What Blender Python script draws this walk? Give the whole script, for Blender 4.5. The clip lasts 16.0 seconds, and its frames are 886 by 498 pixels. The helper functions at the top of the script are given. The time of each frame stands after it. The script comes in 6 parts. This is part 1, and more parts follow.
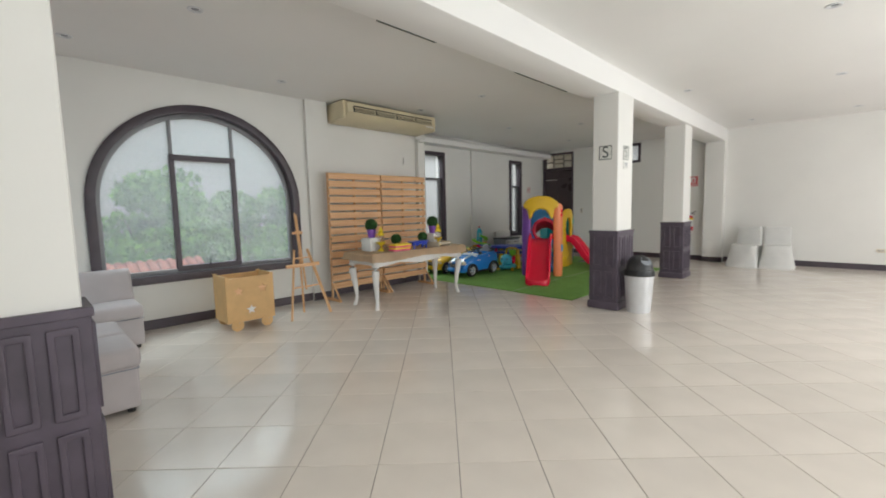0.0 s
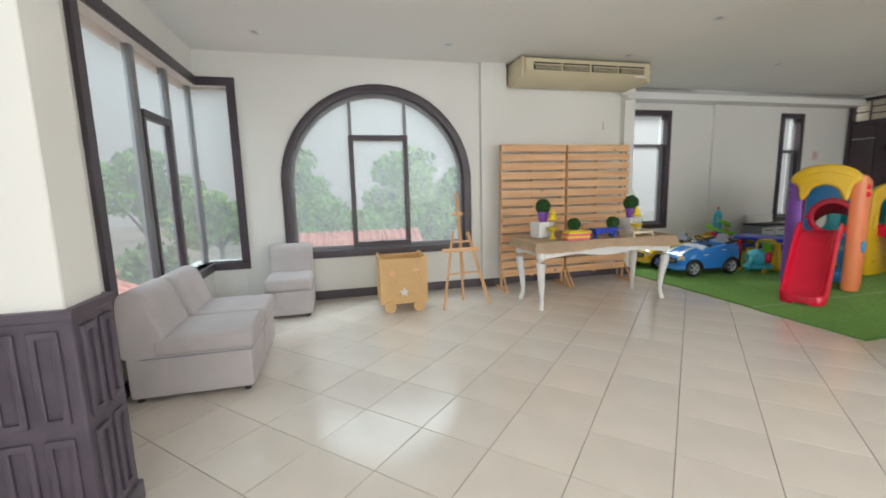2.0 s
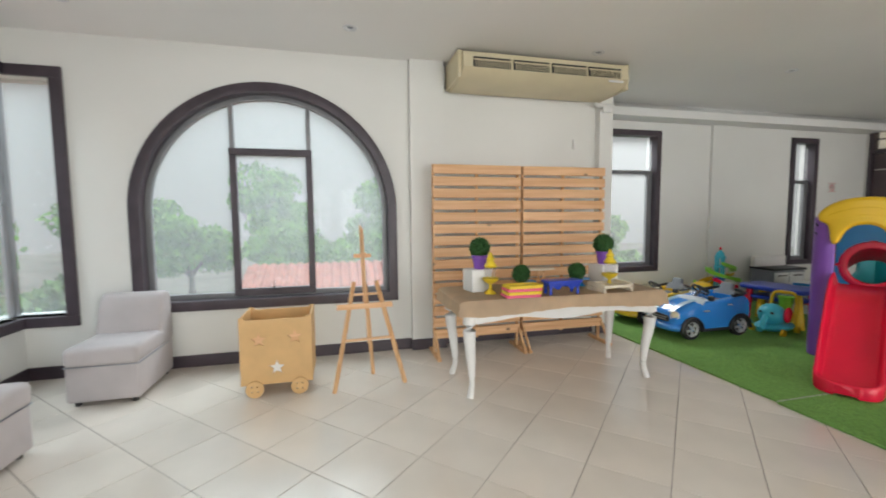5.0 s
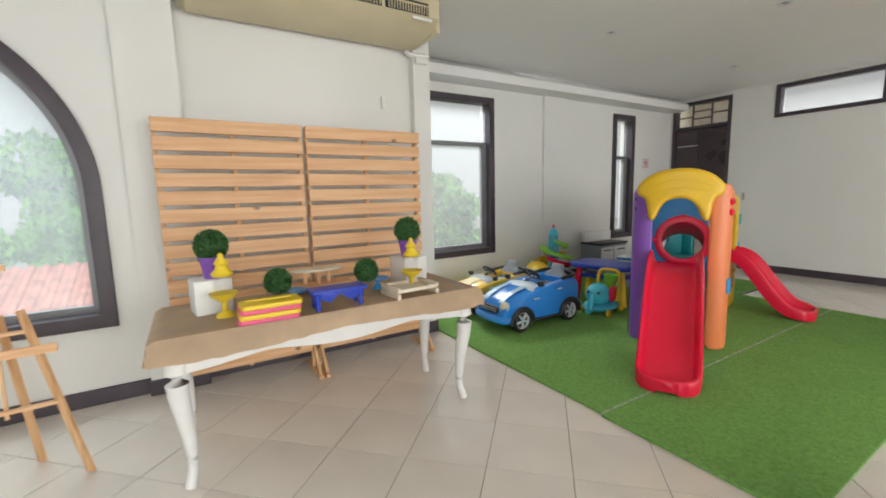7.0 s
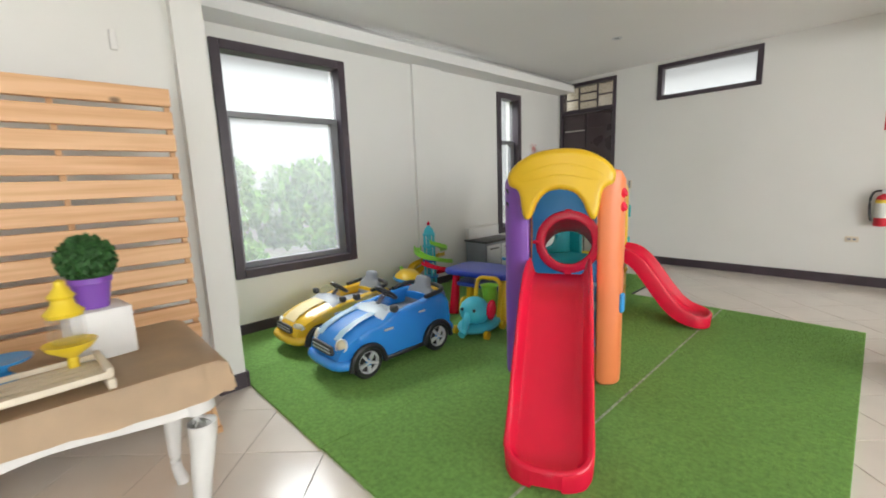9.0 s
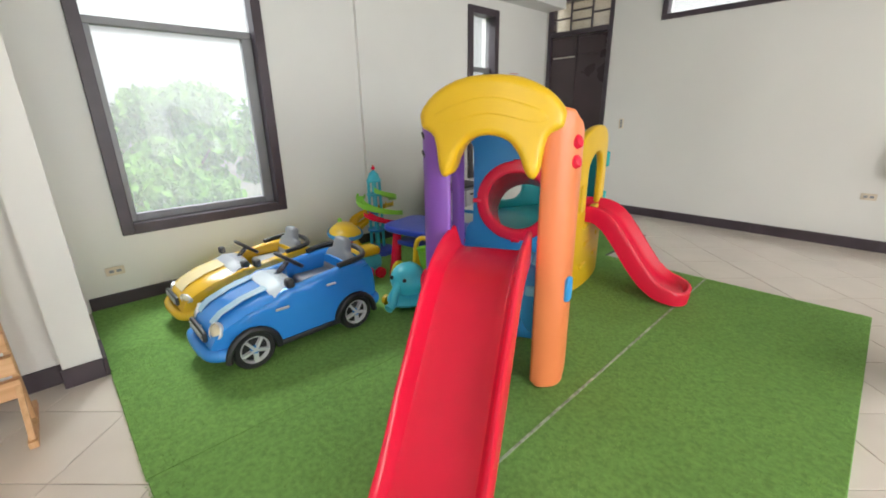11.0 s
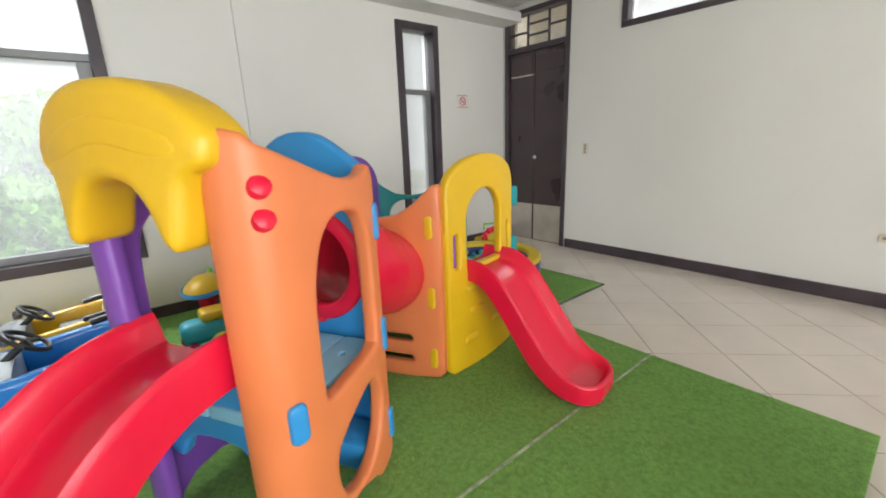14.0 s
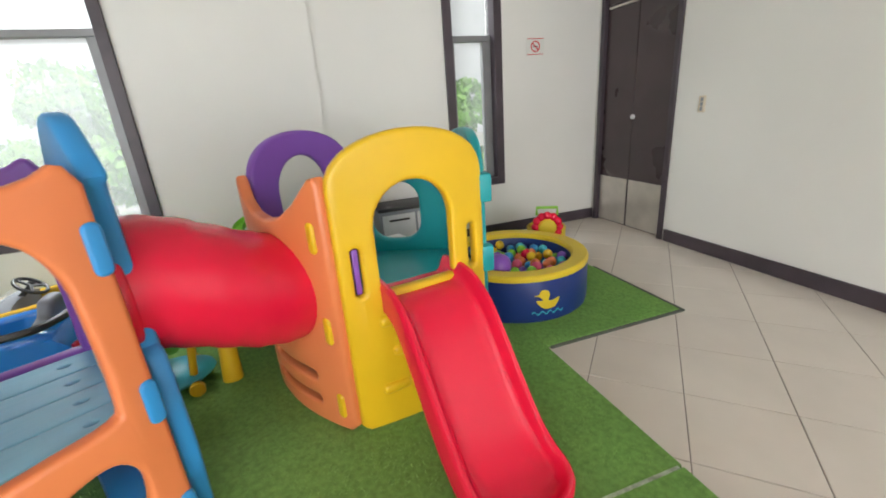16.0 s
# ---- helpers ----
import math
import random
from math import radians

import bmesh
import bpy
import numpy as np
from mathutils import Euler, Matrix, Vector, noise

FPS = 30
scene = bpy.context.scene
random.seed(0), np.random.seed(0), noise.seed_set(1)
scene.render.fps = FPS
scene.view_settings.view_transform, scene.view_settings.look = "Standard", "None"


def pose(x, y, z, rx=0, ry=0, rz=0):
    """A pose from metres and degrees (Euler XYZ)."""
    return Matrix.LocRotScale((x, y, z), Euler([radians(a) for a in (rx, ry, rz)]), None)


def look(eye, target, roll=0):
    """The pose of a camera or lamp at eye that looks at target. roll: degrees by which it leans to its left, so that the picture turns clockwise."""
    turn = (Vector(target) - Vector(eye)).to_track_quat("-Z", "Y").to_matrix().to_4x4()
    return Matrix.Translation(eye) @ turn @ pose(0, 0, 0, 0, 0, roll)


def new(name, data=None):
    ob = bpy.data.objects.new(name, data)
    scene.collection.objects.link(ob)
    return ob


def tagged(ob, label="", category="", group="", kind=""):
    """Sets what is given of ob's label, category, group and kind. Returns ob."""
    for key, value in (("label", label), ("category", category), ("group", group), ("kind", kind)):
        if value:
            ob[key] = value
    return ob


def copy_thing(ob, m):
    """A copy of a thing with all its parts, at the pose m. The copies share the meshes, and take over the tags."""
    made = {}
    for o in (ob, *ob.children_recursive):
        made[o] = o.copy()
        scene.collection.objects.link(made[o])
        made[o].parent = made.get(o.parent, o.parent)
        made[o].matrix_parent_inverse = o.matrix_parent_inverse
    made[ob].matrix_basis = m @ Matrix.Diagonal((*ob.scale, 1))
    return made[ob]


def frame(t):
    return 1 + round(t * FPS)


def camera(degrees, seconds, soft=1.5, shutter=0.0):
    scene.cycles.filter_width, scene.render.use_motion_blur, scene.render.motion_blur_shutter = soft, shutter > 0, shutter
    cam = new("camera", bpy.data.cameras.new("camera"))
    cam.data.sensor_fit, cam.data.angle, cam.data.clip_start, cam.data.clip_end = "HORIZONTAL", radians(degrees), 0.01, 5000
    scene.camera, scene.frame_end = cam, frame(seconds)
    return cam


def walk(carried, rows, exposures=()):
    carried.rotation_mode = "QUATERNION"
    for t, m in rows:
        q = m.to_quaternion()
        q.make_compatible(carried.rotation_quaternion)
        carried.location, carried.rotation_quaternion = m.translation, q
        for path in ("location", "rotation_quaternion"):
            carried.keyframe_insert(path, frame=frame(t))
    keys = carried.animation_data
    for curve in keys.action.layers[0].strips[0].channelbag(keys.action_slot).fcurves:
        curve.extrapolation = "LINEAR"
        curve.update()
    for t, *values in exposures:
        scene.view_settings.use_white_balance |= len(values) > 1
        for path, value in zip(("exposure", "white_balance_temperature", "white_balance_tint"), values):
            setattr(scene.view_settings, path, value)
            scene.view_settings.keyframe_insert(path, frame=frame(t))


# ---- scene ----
cam = camera(93.9, 16.0, soft=1.8, shutter=0.3)
METRES, EYE, TILT, LEAN, TURN = 8.45, 1.236, 0.0, 0.0, 44.9
ROWS = [
    (0.0, 0.0, 0.0, 0.0, -0.12, -5.39, 1.3),
    (0.5, 0.0148, 0.0282, 0.0013, 6.21, -6.1, 1.27),
    (1.0, 0.0304, 0.0572, 0.0021, 11.55, -7.06, 1.71),
    (1.5, 0.0426, 0.0892, 0.0028, 21.53, -7.57, 1.82),
    (2.0, 0.0539, 0.1187, 0.0052, 30.91, -8.31, 1.43),
    (2.5, 0.0567, 0.1503, 0.0059, 36.04, -6.89, 1.19),
    (3.0, 0.0555, 0.1826, 0.0058, 40.77, -6.19, 0.84),
    (3.5, 0.0541, 0.2111, 0.009, 44.49, -6.36, 1.03),
    (4.0, 0.0505, 0.2336, 0.0104, 44.97, -5.35, 1.53),
    (4.5, 0.0488, 0.2633, 0.0102, 39.27, -3.99, 1.06),
    (5.0, 0.058, 0.2975, 0.0083, 31.04, -4.48, 0.46),
    (7.5, 0.0916, 0.473, 0.0048, 12.22, -8.19, 2.0),
    (8.0, 0.1033, 0.508, 0.0033, 11.93, -9.73, 2.82),
    (8.5, 0.1145, 0.5382, 0.0039, 9.18, -9.84, 2.21),
    (9.0, 0.1314, 0.5746, 0.0053, 1.29, -9.26, 2.1),
    (11.5, 0.1947, 0.6602, 0.0074, 1.75, -18.82, 0.94),
    (12.0, 0.2048, 0.6666, 0.0066, -1.49, -15.93, 1.44),
    (12.5, 0.2256, 0.6855, 0.004, -5.5, -13.93, 1.64),
    (13.0, 0.2543, 0.708, 0.0048, -6.25, -13.15, 1.64),
    (13.5, 0.286, 0.7252, 0.0061, 0.85, -14.36, 2.82),
    (14.0, 0.3095, 0.7488, 0.0038, 5.36, -14.48, 2.14),
    (14.5, 0.3362, 0.7751, 0.0037, 10.65, -18.7, 1.77),
    (15.0, 0.3607, 0.7993, 0.0062, 20.03, -20.95, 3.16),
    (15.5, 0.3774, 0.8287, 0.005, 21.51, -18.5, 3.26),
    (16.0, 0.4007, 0.8625, 0.0033, 25.45, -19.01, 4.16),
]
walk(cam, [(t, pose(0, 0, EYE, TILT, LEAN, TURN) @ pose(METRES * x, METRES * y, METRES * z, 90 + pitch, roll, yaw)) for t, x, y, z, yaw, pitch, roll in ROWS],
     exposures=((0.0, -0.35), (1.5, -0.08), (3.5, 0.08), (5.0, 0.1), (8.5, 0.55), (11.5, 0.74), (13.5, 0.7), (16.0, 0.86)))

# ---------------------------------------------------------------- light
SKY = 0.06
SOUTH_FILL = -0.66
world = bpy.data.worlds.new("world")
scene.world = world
world.use_nodes = True
wn = world.node_tree
sky = wn.nodes.new("ShaderNodeTexSky")
sky.sky_type, sky.sun_disc = "NISHITA", False
sky.sun_elevation, sky.sun_rotation = radians(60), radians(63)
sky.air_density, sky.dust_density = 1.0, 6.0
wn.nodes["Background"].inputs[1].default_value = SKY
wn.links.new(sky.outputs[0], wn.nodes["Background"].inputs[0])


def lamp(name, kind, m, energy, color=(1, 1, 1), size=(1, 1)):
    data = bpy.data.lights.new(name, kind)
    data.energy, data.color = energy, color
    if kind == "SUN":
        data.angle = radians(size[0])
    else:
        data.shape, data.size, data.size_y = "RECTANGLE", size[0], size[1]
    ob = new(name, data)
    ob.matrix_world = m
    return ob


lamp("sun", "SUN", look((12, 6, 24), (0, 0, 0)), 3.0, (1, 0.97, 0.92), (12, 0))
# daylight of the glazed east front behind the walk
for yy, power, red in ((1.6, 60, 0.93), (5.0, 122, 0.95), (8.3, 82, 1.0)):
    lamp("east_daylight", "AREA", look((2.95, yy, 1.45), (-3, yy, 0.9)), power, (red, 0.985, 0.99), (2.8, 2.2))
# fill lamp in an added, unseen south opening behind the start
lamp("south_opening_fill", "AREA", look((0.7, SOUTH_FILL, 1.5), (0.2, 6, 1.2)), 48, (0.97, 0.99, 1.0), (2.9, 2.1))
# lamps added unseen above the eaves, filling in sky light through the windows
lamp("west_sky_fill", "AREA", look((-7.6, 1.54, 4.4), (-4.6, 1.6, 0.6)), 230, (0.76, 0.93, 1.0), (4.6, 3.0))
lamp("south_sky_fill", "AREA", look((-4.4, -2.6, 4.4), (-4.0, 0.6, 0.4)), 210, (0.76, 0.93, 1.0), (4.0, 3.0))
lamp("north_sky_fill", "AREA", look((-8.6, 6.0, 4.4), (-5.4, 6.2, 0.4)), 260, (0.95, 0.99, 1.0), (2.4, 1.6))
lamp("stair_sky_fill", "AREA", look((-4.2, 12.6, 4.6), (-4.3, 10.2, 1.6)), 160, (0.97, 0.99, 1.0), (2.4, 1.6))

# ---------------------------------------------------------------- materials


def mat(name, color, rough=0.5, metal=0.0, vary=0.08, scale=6.0, bump=0.0, bump_scale=80.0, coat=0.0, spec=0.5, random_tone=0.0):
    m = bpy.data.materials.new(name)
    m.use_nodes = True
    nt = m.node_tree
    b = nt.nodes["Principled BSDF"]
    b.inputs["Roughness"].default_value = rough
    b.inputs["Metallic"].default_value = metal
    b.inputs["Coat Weight"].default_value = coat
    b.inputs["Coat Roughness"].default_value = 0.12
    b.inputs["Specular IOR Level"].default_value = spec
    tex = nt.nodes.new("ShaderNodeTexCoord")
    big = nt.nodes.new("ShaderNodeTexNoise")
    big.inputs["Scale"].default_value, big.inputs["Detail"].default_value = scale, 6
    nt.links.new(tex.outputs["Object"], big.inputs["Vector"])
    ramp = nt.nodes.new("ShaderNodeMapRange")
    ramp.inputs["From Min"].default_value, ramp.inputs["From Max"].default_value = 0.3, 0.7
    ramp.inputs["To Min"].default_value, ramp.inputs["To Max"].default_value = 1 - vary, 1 + vary
    nt.links.new(big.outputs["Fac"], ramp.inputs["Value"])
    last = ramp.outputs["Result"]
    if random_tone:
        info = nt.nodes.new("ShaderNodeObjectInfo")
        r2 = nt.nodes.new("ShaderNodeMapRange")
        r2.inputs["To Min"].default_value, r2.inputs["To Max"].default_value = 1 - random_tone, 1 + random_tone
        nt.links.new(info.outputs["Random"], r2.inputs["Value"])
        mul = nt.nodes.new("ShaderNodeMath")
        mul.operation = "MULTIPLY"
        nt.links.new(last, mul.inputs[0])
        nt.links.new(r2.outputs["Result"], mul.inputs[1])
        last = mul.outputs[0]
    mix = nt.nodes.new("ShaderNodeVectorMath")
    mix.operation = "SCALE"
    mix.inputs[0].default_value = color
    nt.links.new(last, mix.inputs["Scale"])
    nt.links.new(mix.outputs[0], b.inputs["Base Color"])
    if bump:
        fine = nt.nodes.new("ShaderNodeTexNoise")
        fine.inputs["Scale"].default_value, fine.inputs["Detail"].default_value = bump_scale, 4
        nt.links.new(tex.outputs["Object"], fine.inputs["Vector"])
        bn = nt.nodes.new("ShaderNodeBump")
        bn.inputs["Strength"].default_value, bn.inputs["Distance"].default_value = bump, 0.004
        nt.links.new(fine.outputs["Fac"], bn.inputs["Height"])
        nt.links.new(bn.outputs[0], b.inputs["Normal"])
        rr = nt.nodes.new("ShaderNodeMapRange")
        rr.inputs["To Min"].default_value, rr.inputs["To Max"].default_value = rough * 0.8, min(1, rough * 1.25)
        nt.links.new(big.outputs["Fac"], rr.inputs["Value"])
        nt.links.new(rr.outputs["Result"], b.inputs["Roughness"])
    return m


def wood(name, light, dark, along=1, rough=0.55):
    m = bpy.data.materials.new(name)
    m.use_nodes = True
    nt = m.node_tree
    b = nt.nodes["Principled BSDF"]
    b.inputs["Roughness"].default_value = rough
    tex = nt.nodes.new("ShaderNodeTexCoord")
    info = nt.nodes.new("ShaderNodeObjectInfo")
    add = nt.nodes.new("ShaderNodeVectorMath")
    add.operation = "ADD"
    sc = nt.nodes.new("ShaderNodeVectorMath")
    sc.operation = "SCALE"
    sc.inputs[0].default_value = (7.3, 3.1, 5.7)
    nt.links.new(info.outputs["Random"], sc.inputs["Scale"])
    nt.links.new(tex.outputs["Object"], add.inputs[0])
    nt.links.new(sc.outputs[0], add.inputs[1])
    mp = nt.nodes.new("ShaderNodeMapping")
    stretch = [38.0, 38.0, 38.0]
    stretch[along] = 1.6
    mp.inputs["Scale"].default_value = stretch
    nt.links.new(add.outputs[0], mp.inputs["Vector"])
    n = nt.nodes.new("ShaderNodeTexNoise")
    n.inputs["Scale"].default_value, n.inputs["Detail"].default_value = 1.0, 5
    nt.links.new(mp.outputs[0], n.inputs["Vector"])
    ramp = nt.nodes.new("ShaderNodeValToRGB")
    ramp.color_ramp.elements[0].position, ramp.color_ramp.elements[0].color = 0.3, (*dark, 1)
    ramp.color_ramp.elements[1].position, ramp.color_ramp.elements[1].color = 0.62, (*light, 1)
    nt.links.new(n.outputs["Fac"], ramp.inputs[0])
    k = nt.nodes.new("ShaderNodeTexVoronoi")
    k.inputs["Scale"].default_value = 2.6
    mp2 = nt.nodes.new("ShaderNodeMapping")
    st2 = [1.6, 1.6, 1.6]
    st2[along] = 1.0
    mp2.inputs["Scale"].default_value = st2
    nt.links.new(add.outputs[0], mp2.inputs["Vector"])
    nt.links.new(mp2.outputs[0], k.inputs["Vector"])
    kr = nt.nodes.new("ShaderNodeMapRange")
    kr.inputs["From Min"].default_value, kr.inputs["From Max"].default_value = 0.03, 0.075
    kr.inputs["To Min"].default_value, kr.inputs["To Max"].default_value = 0.28, 1.0
    nt.links.new(k.outputs["Distance"], kr.inputs["Value"])
    mul = nt.nodes.new("ShaderNodeVectorMath")
    mul.operation = "SCALE"
    nt.links.new(ramp.outputs[0], mul.inputs[0])
    nt.links.new(kr.outputs[0], mul.inputs["Scale"])
    nt.links.new(mul.outputs[0], b.inputs["Base Color"])
    bn = nt.nodes.new("ShaderNodeBump")
    bn.inputs["Strength"].default_value, bn.inputs["Distance"].default_value = 0.2, 0.002
    nt.links.new(n.outputs["Fac"], bn.inputs["Height"])
    nt.links.new(bn.outputs[0], b.inputs["Normal"])
    return m


def glass(name, film=0.3, tint=(1, 1, 1)):
    """A pane with a thin pale film; on windows it imitates the haze outside."""
    m = bpy.data.materials.new(name)
    m.use_nodes = True
    nt = m.node_tree
    nt.nodes.remove(nt.nodes["Principled BSDF"])
    out = nt.nodes["Material Output"]
    clear = nt.nodes.new("ShaderNodeBsdfTransparent")
    clear.inputs[0].default_value = (*tint, 1)
    haze_film = nt.nodes.new("ShaderNodeBsdfTranslucent")
    haze_film.inputs[0].default_value = (0.95, 0.97, 0.97, 1)
    n = nt.nodes.new("ShaderNodeTexNoise")
    n.inputs["Scale"].default_value = 1.5
    r = nt.nodes.new("ShaderNodeMapRange")
    r.inputs["To Min"].default_value, r.inputs["To Max"].default_value = film * 0.85, film * 1.15
    nt.links.new(n.outputs["Fac"], r.inputs["Value"])
    mix = nt.nodes.new("ShaderNodeMixShader")
    nt.links.new(r.outputs[0], mix.inputs[0])
    nt.links.new(clear.outputs[0], mix.inputs[1])
    nt.links.new(haze_film.outputs[0], mix.inputs[2])
    gloss = nt.nodes.new("ShaderNodeBsdfGlossy")
    gloss.inputs["Roughness"].default_value = 0.02
    mix2 = nt.nodes.new("ShaderNodeMixShader")
    mix2.inputs[0].default_value = 0.012
    nt.links.new(mix.outputs[0], mix2.inputs[1])
    nt.links.new(gloss.outputs[0], mix2.inputs[2])
    nt.links.new(mix2.outputs[0], out.inputs[0])
    return m


def glow(name, color, strength):
    m = bpy.data.materials.new(name)
    m.use_nodes = True
    b = m.node_tree.nodes["Principled BSDF"]
    b.inputs["Base Color"].default_value = (0, 0, 0, 1)
    b.inputs["Specular IOR Level"].default_value = 0.0
    b.inputs["Emission Color"].default_value = (*color, 1)
    b.inputs["Emission Strength"].default_value = strength
    return m


PAINT = mat("wall_paint", (0.78, 0.77, 0.735), 0.6, vary=0.025, scale=1.3, bump=0.06, bump_scale=60)
CEIL = mat("ceiling_paint", (0.84, 0.83, 0.81), 0.75, vary=0.02, scale=0.8, bump=0.05, bump_scale=50)
TRIM = mat("dark_trim", (0.060, 0.045, 0.056), 0.38, vary=0.2, scale=5, bump=0.1)
PLINTH = mat("plinth_paint", (0.085, 0.067, 0.090), 0.42, vary=0.18, scale=9, bump=0.12, bump_scale=40)
DOORM = mat("door_lacquer", (0.050, 0.030, 0.034), 0.28, vary=0.2, scale=3, bump=0.05, coat=0.4)
ALU = mat("grey_mullion", (0.22, 0.22, 0.23), 0.4, metal=0.3, vary=0.08)
TILE = mat("floor_tile", (0.72, 0.655, 0.585), 0.17, vary=0.05, scale=2.5, bump=0.015, bump_scale=14, random_tone=0.03, coat=0.3)
GROUT = mat("grout", (0.20, 0.17, 0.15), 0.9, vary=0.3, scale=3)
TURF = mat("turf", (0.195, 0.385, 0.098), 0.9, vary=0.2, scale=45, bump=1.0, bump_scale=320, spec=0.2, random_tone=0.08)
BLADE = mat("turf_blade", (0.23, 0.43, 0.11), 0.7, vary=0.3, scale=4, spec=0.25)
EDGE = mat("turf_backing", (0.10, 0.11, 0.09), 0.9, vary=0.2)
SEAM = mat("turf_seam_tape", (0.35, 0.42, 0.30), 0.7, vary=0.45, scale=30)
RED = mat("red_plastic", (0.80, 0.010, 0.050), 0.24, vary=0.05, scale=3, bump=0.05, bump_scale=120)
ORANGE = mat("orange_plastic", (0.78, 0.225, 0.080), 0.36, vary=0.05, scale=3, bump=0.06, bump_scale=120)
YELLOW = mat("yellow_plastic", (0.80, 0.50, 0.015), 0.34, vary=0.05, scale=3, bump=0.06, bump_scale=120)
PURPLE = mat("purple_plastic", (0.235, 0.085, 0.46), 0.36, vary=0.05, scale=3, bump=0.06, bump_scale=120)
BLUE = mat("blue_plastic", (0.035, 0.29, 0.66), 0.36, vary=0.05, scale=3, bump=0.06, bump_scale=120)
DECKB = mat("pale_blue_plastic", (0.27, 0.60, 0.80), 0.42, vary=0.06, scale=3, bump=0.06, bump_scale=120)
TEAL = mat("teal_plastic", (0.01, 0.33, 0.36), 0.36, vary=0.05, scale=3, bump=0.06, bump_scale=120)
CARBLUE = mat("car_blue", (0.028, 0.25, 0.74), 0.2, vary=0.05, scale=3, coat=0.5)
CARPALE = mat("car_stripe", (0.36, 0.56, 0.70), 0.25, vary=0.05, scale=3, coat=0.4)
COWL = mat("car_cowl", (0.50, 0.58, 0.64), 0.4, vary=0.05, scale=3)
# pale reflection on the yellow hood, put into a colour
CARSHEEN = mat("car_hood_sheen", (0.80, 0.66, 0.36), 0.25, vary=0.05, scale=3, coat=0.4)
CARYEL = mat("car_yellow", (0.82, 0.50, 0.03), 0.2, vary=0.05, scale=3, coat=0.5)
BLACK = mat("black_plastic", (0.018, 0.018, 0.02), 0.4, vary=0.2)
GREY = mat("grey_plastic", (0.24, 0.26, 0.29), 0.45, vary=0.1)
CHROME = mat("silver_plastic", (0.70, 0.71, 0.73), 0.3, metal=0.35, vary=0.08)
STEEL = mat("brushed_steel", (0.62, 0.58, 0.53), 0.3, metal=0.5, vary=0.1, bump=0.1)
LAMPGL = mat("lamp_lens", (0.75, 0.68, 0.50), 0.15, vary=0.1)
PINE = wood("pine", (0.80, 0.49, 0.265), (0.63, 0.33, 0.15), 1)
PINEV = wood("pine_upright", (0.74, 0.46, 0.24), (0.58, 0.31, 0.14), 2)
CRATE = mat("mdf", (0.66, 0.41, 0.18), 0.6, vary=0.07, scale=8, bump=0.1)
KRAFT = mat("kraft_paper", (0.73, 0.545, 0.36), 0.55, vary=0.12, scale=5, bump=0.35, bump_scale=12)
WHITE = mat("white_lacquer", (0.76, 0.745, 0.72), 0.4, vary=0.04, scale=6, bump=0.05)
OFFW = mat("cream_wood", (0.70, 0.61, 0.48), 0.55, vary=0.08, scale=10, bump=0.15)
FABRIC = mat("sofa_fabric", (0.50, 0.455, 0.455), 0.9, vary=0.06, scale=5, bump=0.5, bump_scale=420, spec=0.2)
CLOTH = mat("white_cloth", (0.66, 0.66, 0.64), 0.9, vary=0.05, scale=5, bump=0.2, bump_scale=30)
BEIGE = mat("ac_casing", (0.70, 0.615, 0.42), 0.45, vary=0.05, scale=3)
LEAF = mat("boxwood", (0.030, 0.105, 0.022), 0.7, vary=0.5, scale=60)
TREE = mat("tree_leaf", (0.13, 0.30, 0.05), 0.8, vary=0.5, scale=1.6)
HEDGE = mat("hedge_leaf", (0.10, 0.21, 0.065), 0.8, vary=0.6, scale=2.5)
BARK = mat("bark", (0.12, 0.09, 0.07), 0.9, vary=0.3, bump=0.6)
ROOF = mat("roof_tile", (0.42, 0.17, 0.13), 0.8, vary=0.3, scale=5, bump=0.4)
EARTH = mat("street_ground", (0.20, 0.21, 0.19), 0.9, vary=0.3, scale=0.3)
HAZE = glow("overcast_sky", (0.94, 0.97, 0.97), 0.40)
# both window panes carry the outdoor haze in their pale film, in different amounts
GLASS = glass("window_glass", 0.17)
SIDEGLASS = glass("side_window_glass", 0.15)
CLEAR = glass("jar_glass", 0.10)
REDSIGN = mat("sign_red", (0.62, 0.02, 0.04), 0.5, vary=0.03)
INK = mat("sign_ink", (0.04, 0.06, 0.05), 0.5, vary=0.1)
PAPER = mat("sign_paper", (0.72, 0.72, 0.68), 0.6, vary=0.03)
NAVY = mat("vinyl_navy", (0.016, 0.040, 0.20), 0.35, vary=0.08, bump=0.08, bump_scale=30)
VYEL = mat("vinyl_yellow", (0.80, 0.58, 0.03), 0.4, vary=0.05, bump=0.08, bump_scale=30)
GREEN = mat("lime_plastic", (0.25, 0.62, 0.05), 0.4, vary=0.05)
CYAN = mat("cyan_plastic", (0.06, 0.50, 0.62), 0.4, vary=0.05)
PINK = mat("pink_plastic", (0.75, 0.10, 0.22), 0.4, vary=0.05)
TBLUE = mat("toy_blue", (0.014, 0.045, 0.42), 0.35, vary=0.06)

# ---------------------------------------------------------------- mesh helpers


def link(name, bm, material, parent=None, label="", smooth=True):
    bmesh.ops.recalc_face_normals(bm, faces=bm.faces)
    me = bpy.data.meshes.new(name)
    bm.to_mesh(me)
    bm.free()
    me.materials.append(material)
    if smooth:
        me.shade_smooth()
        me.set_sharp_from_angle(angle=radians(38))
    ob = new(name, me)
    if parent:
        ob.parent = parent
    if label:
        ob["label"] = label
    return ob


def part(name, bm, material, parent, label=""):
    return link(name, bm, material, parent, label)


def structure(name, bm, material, label):
    return tagged(link(name, bm, material), label, name.split("_")[0], kind="structure")


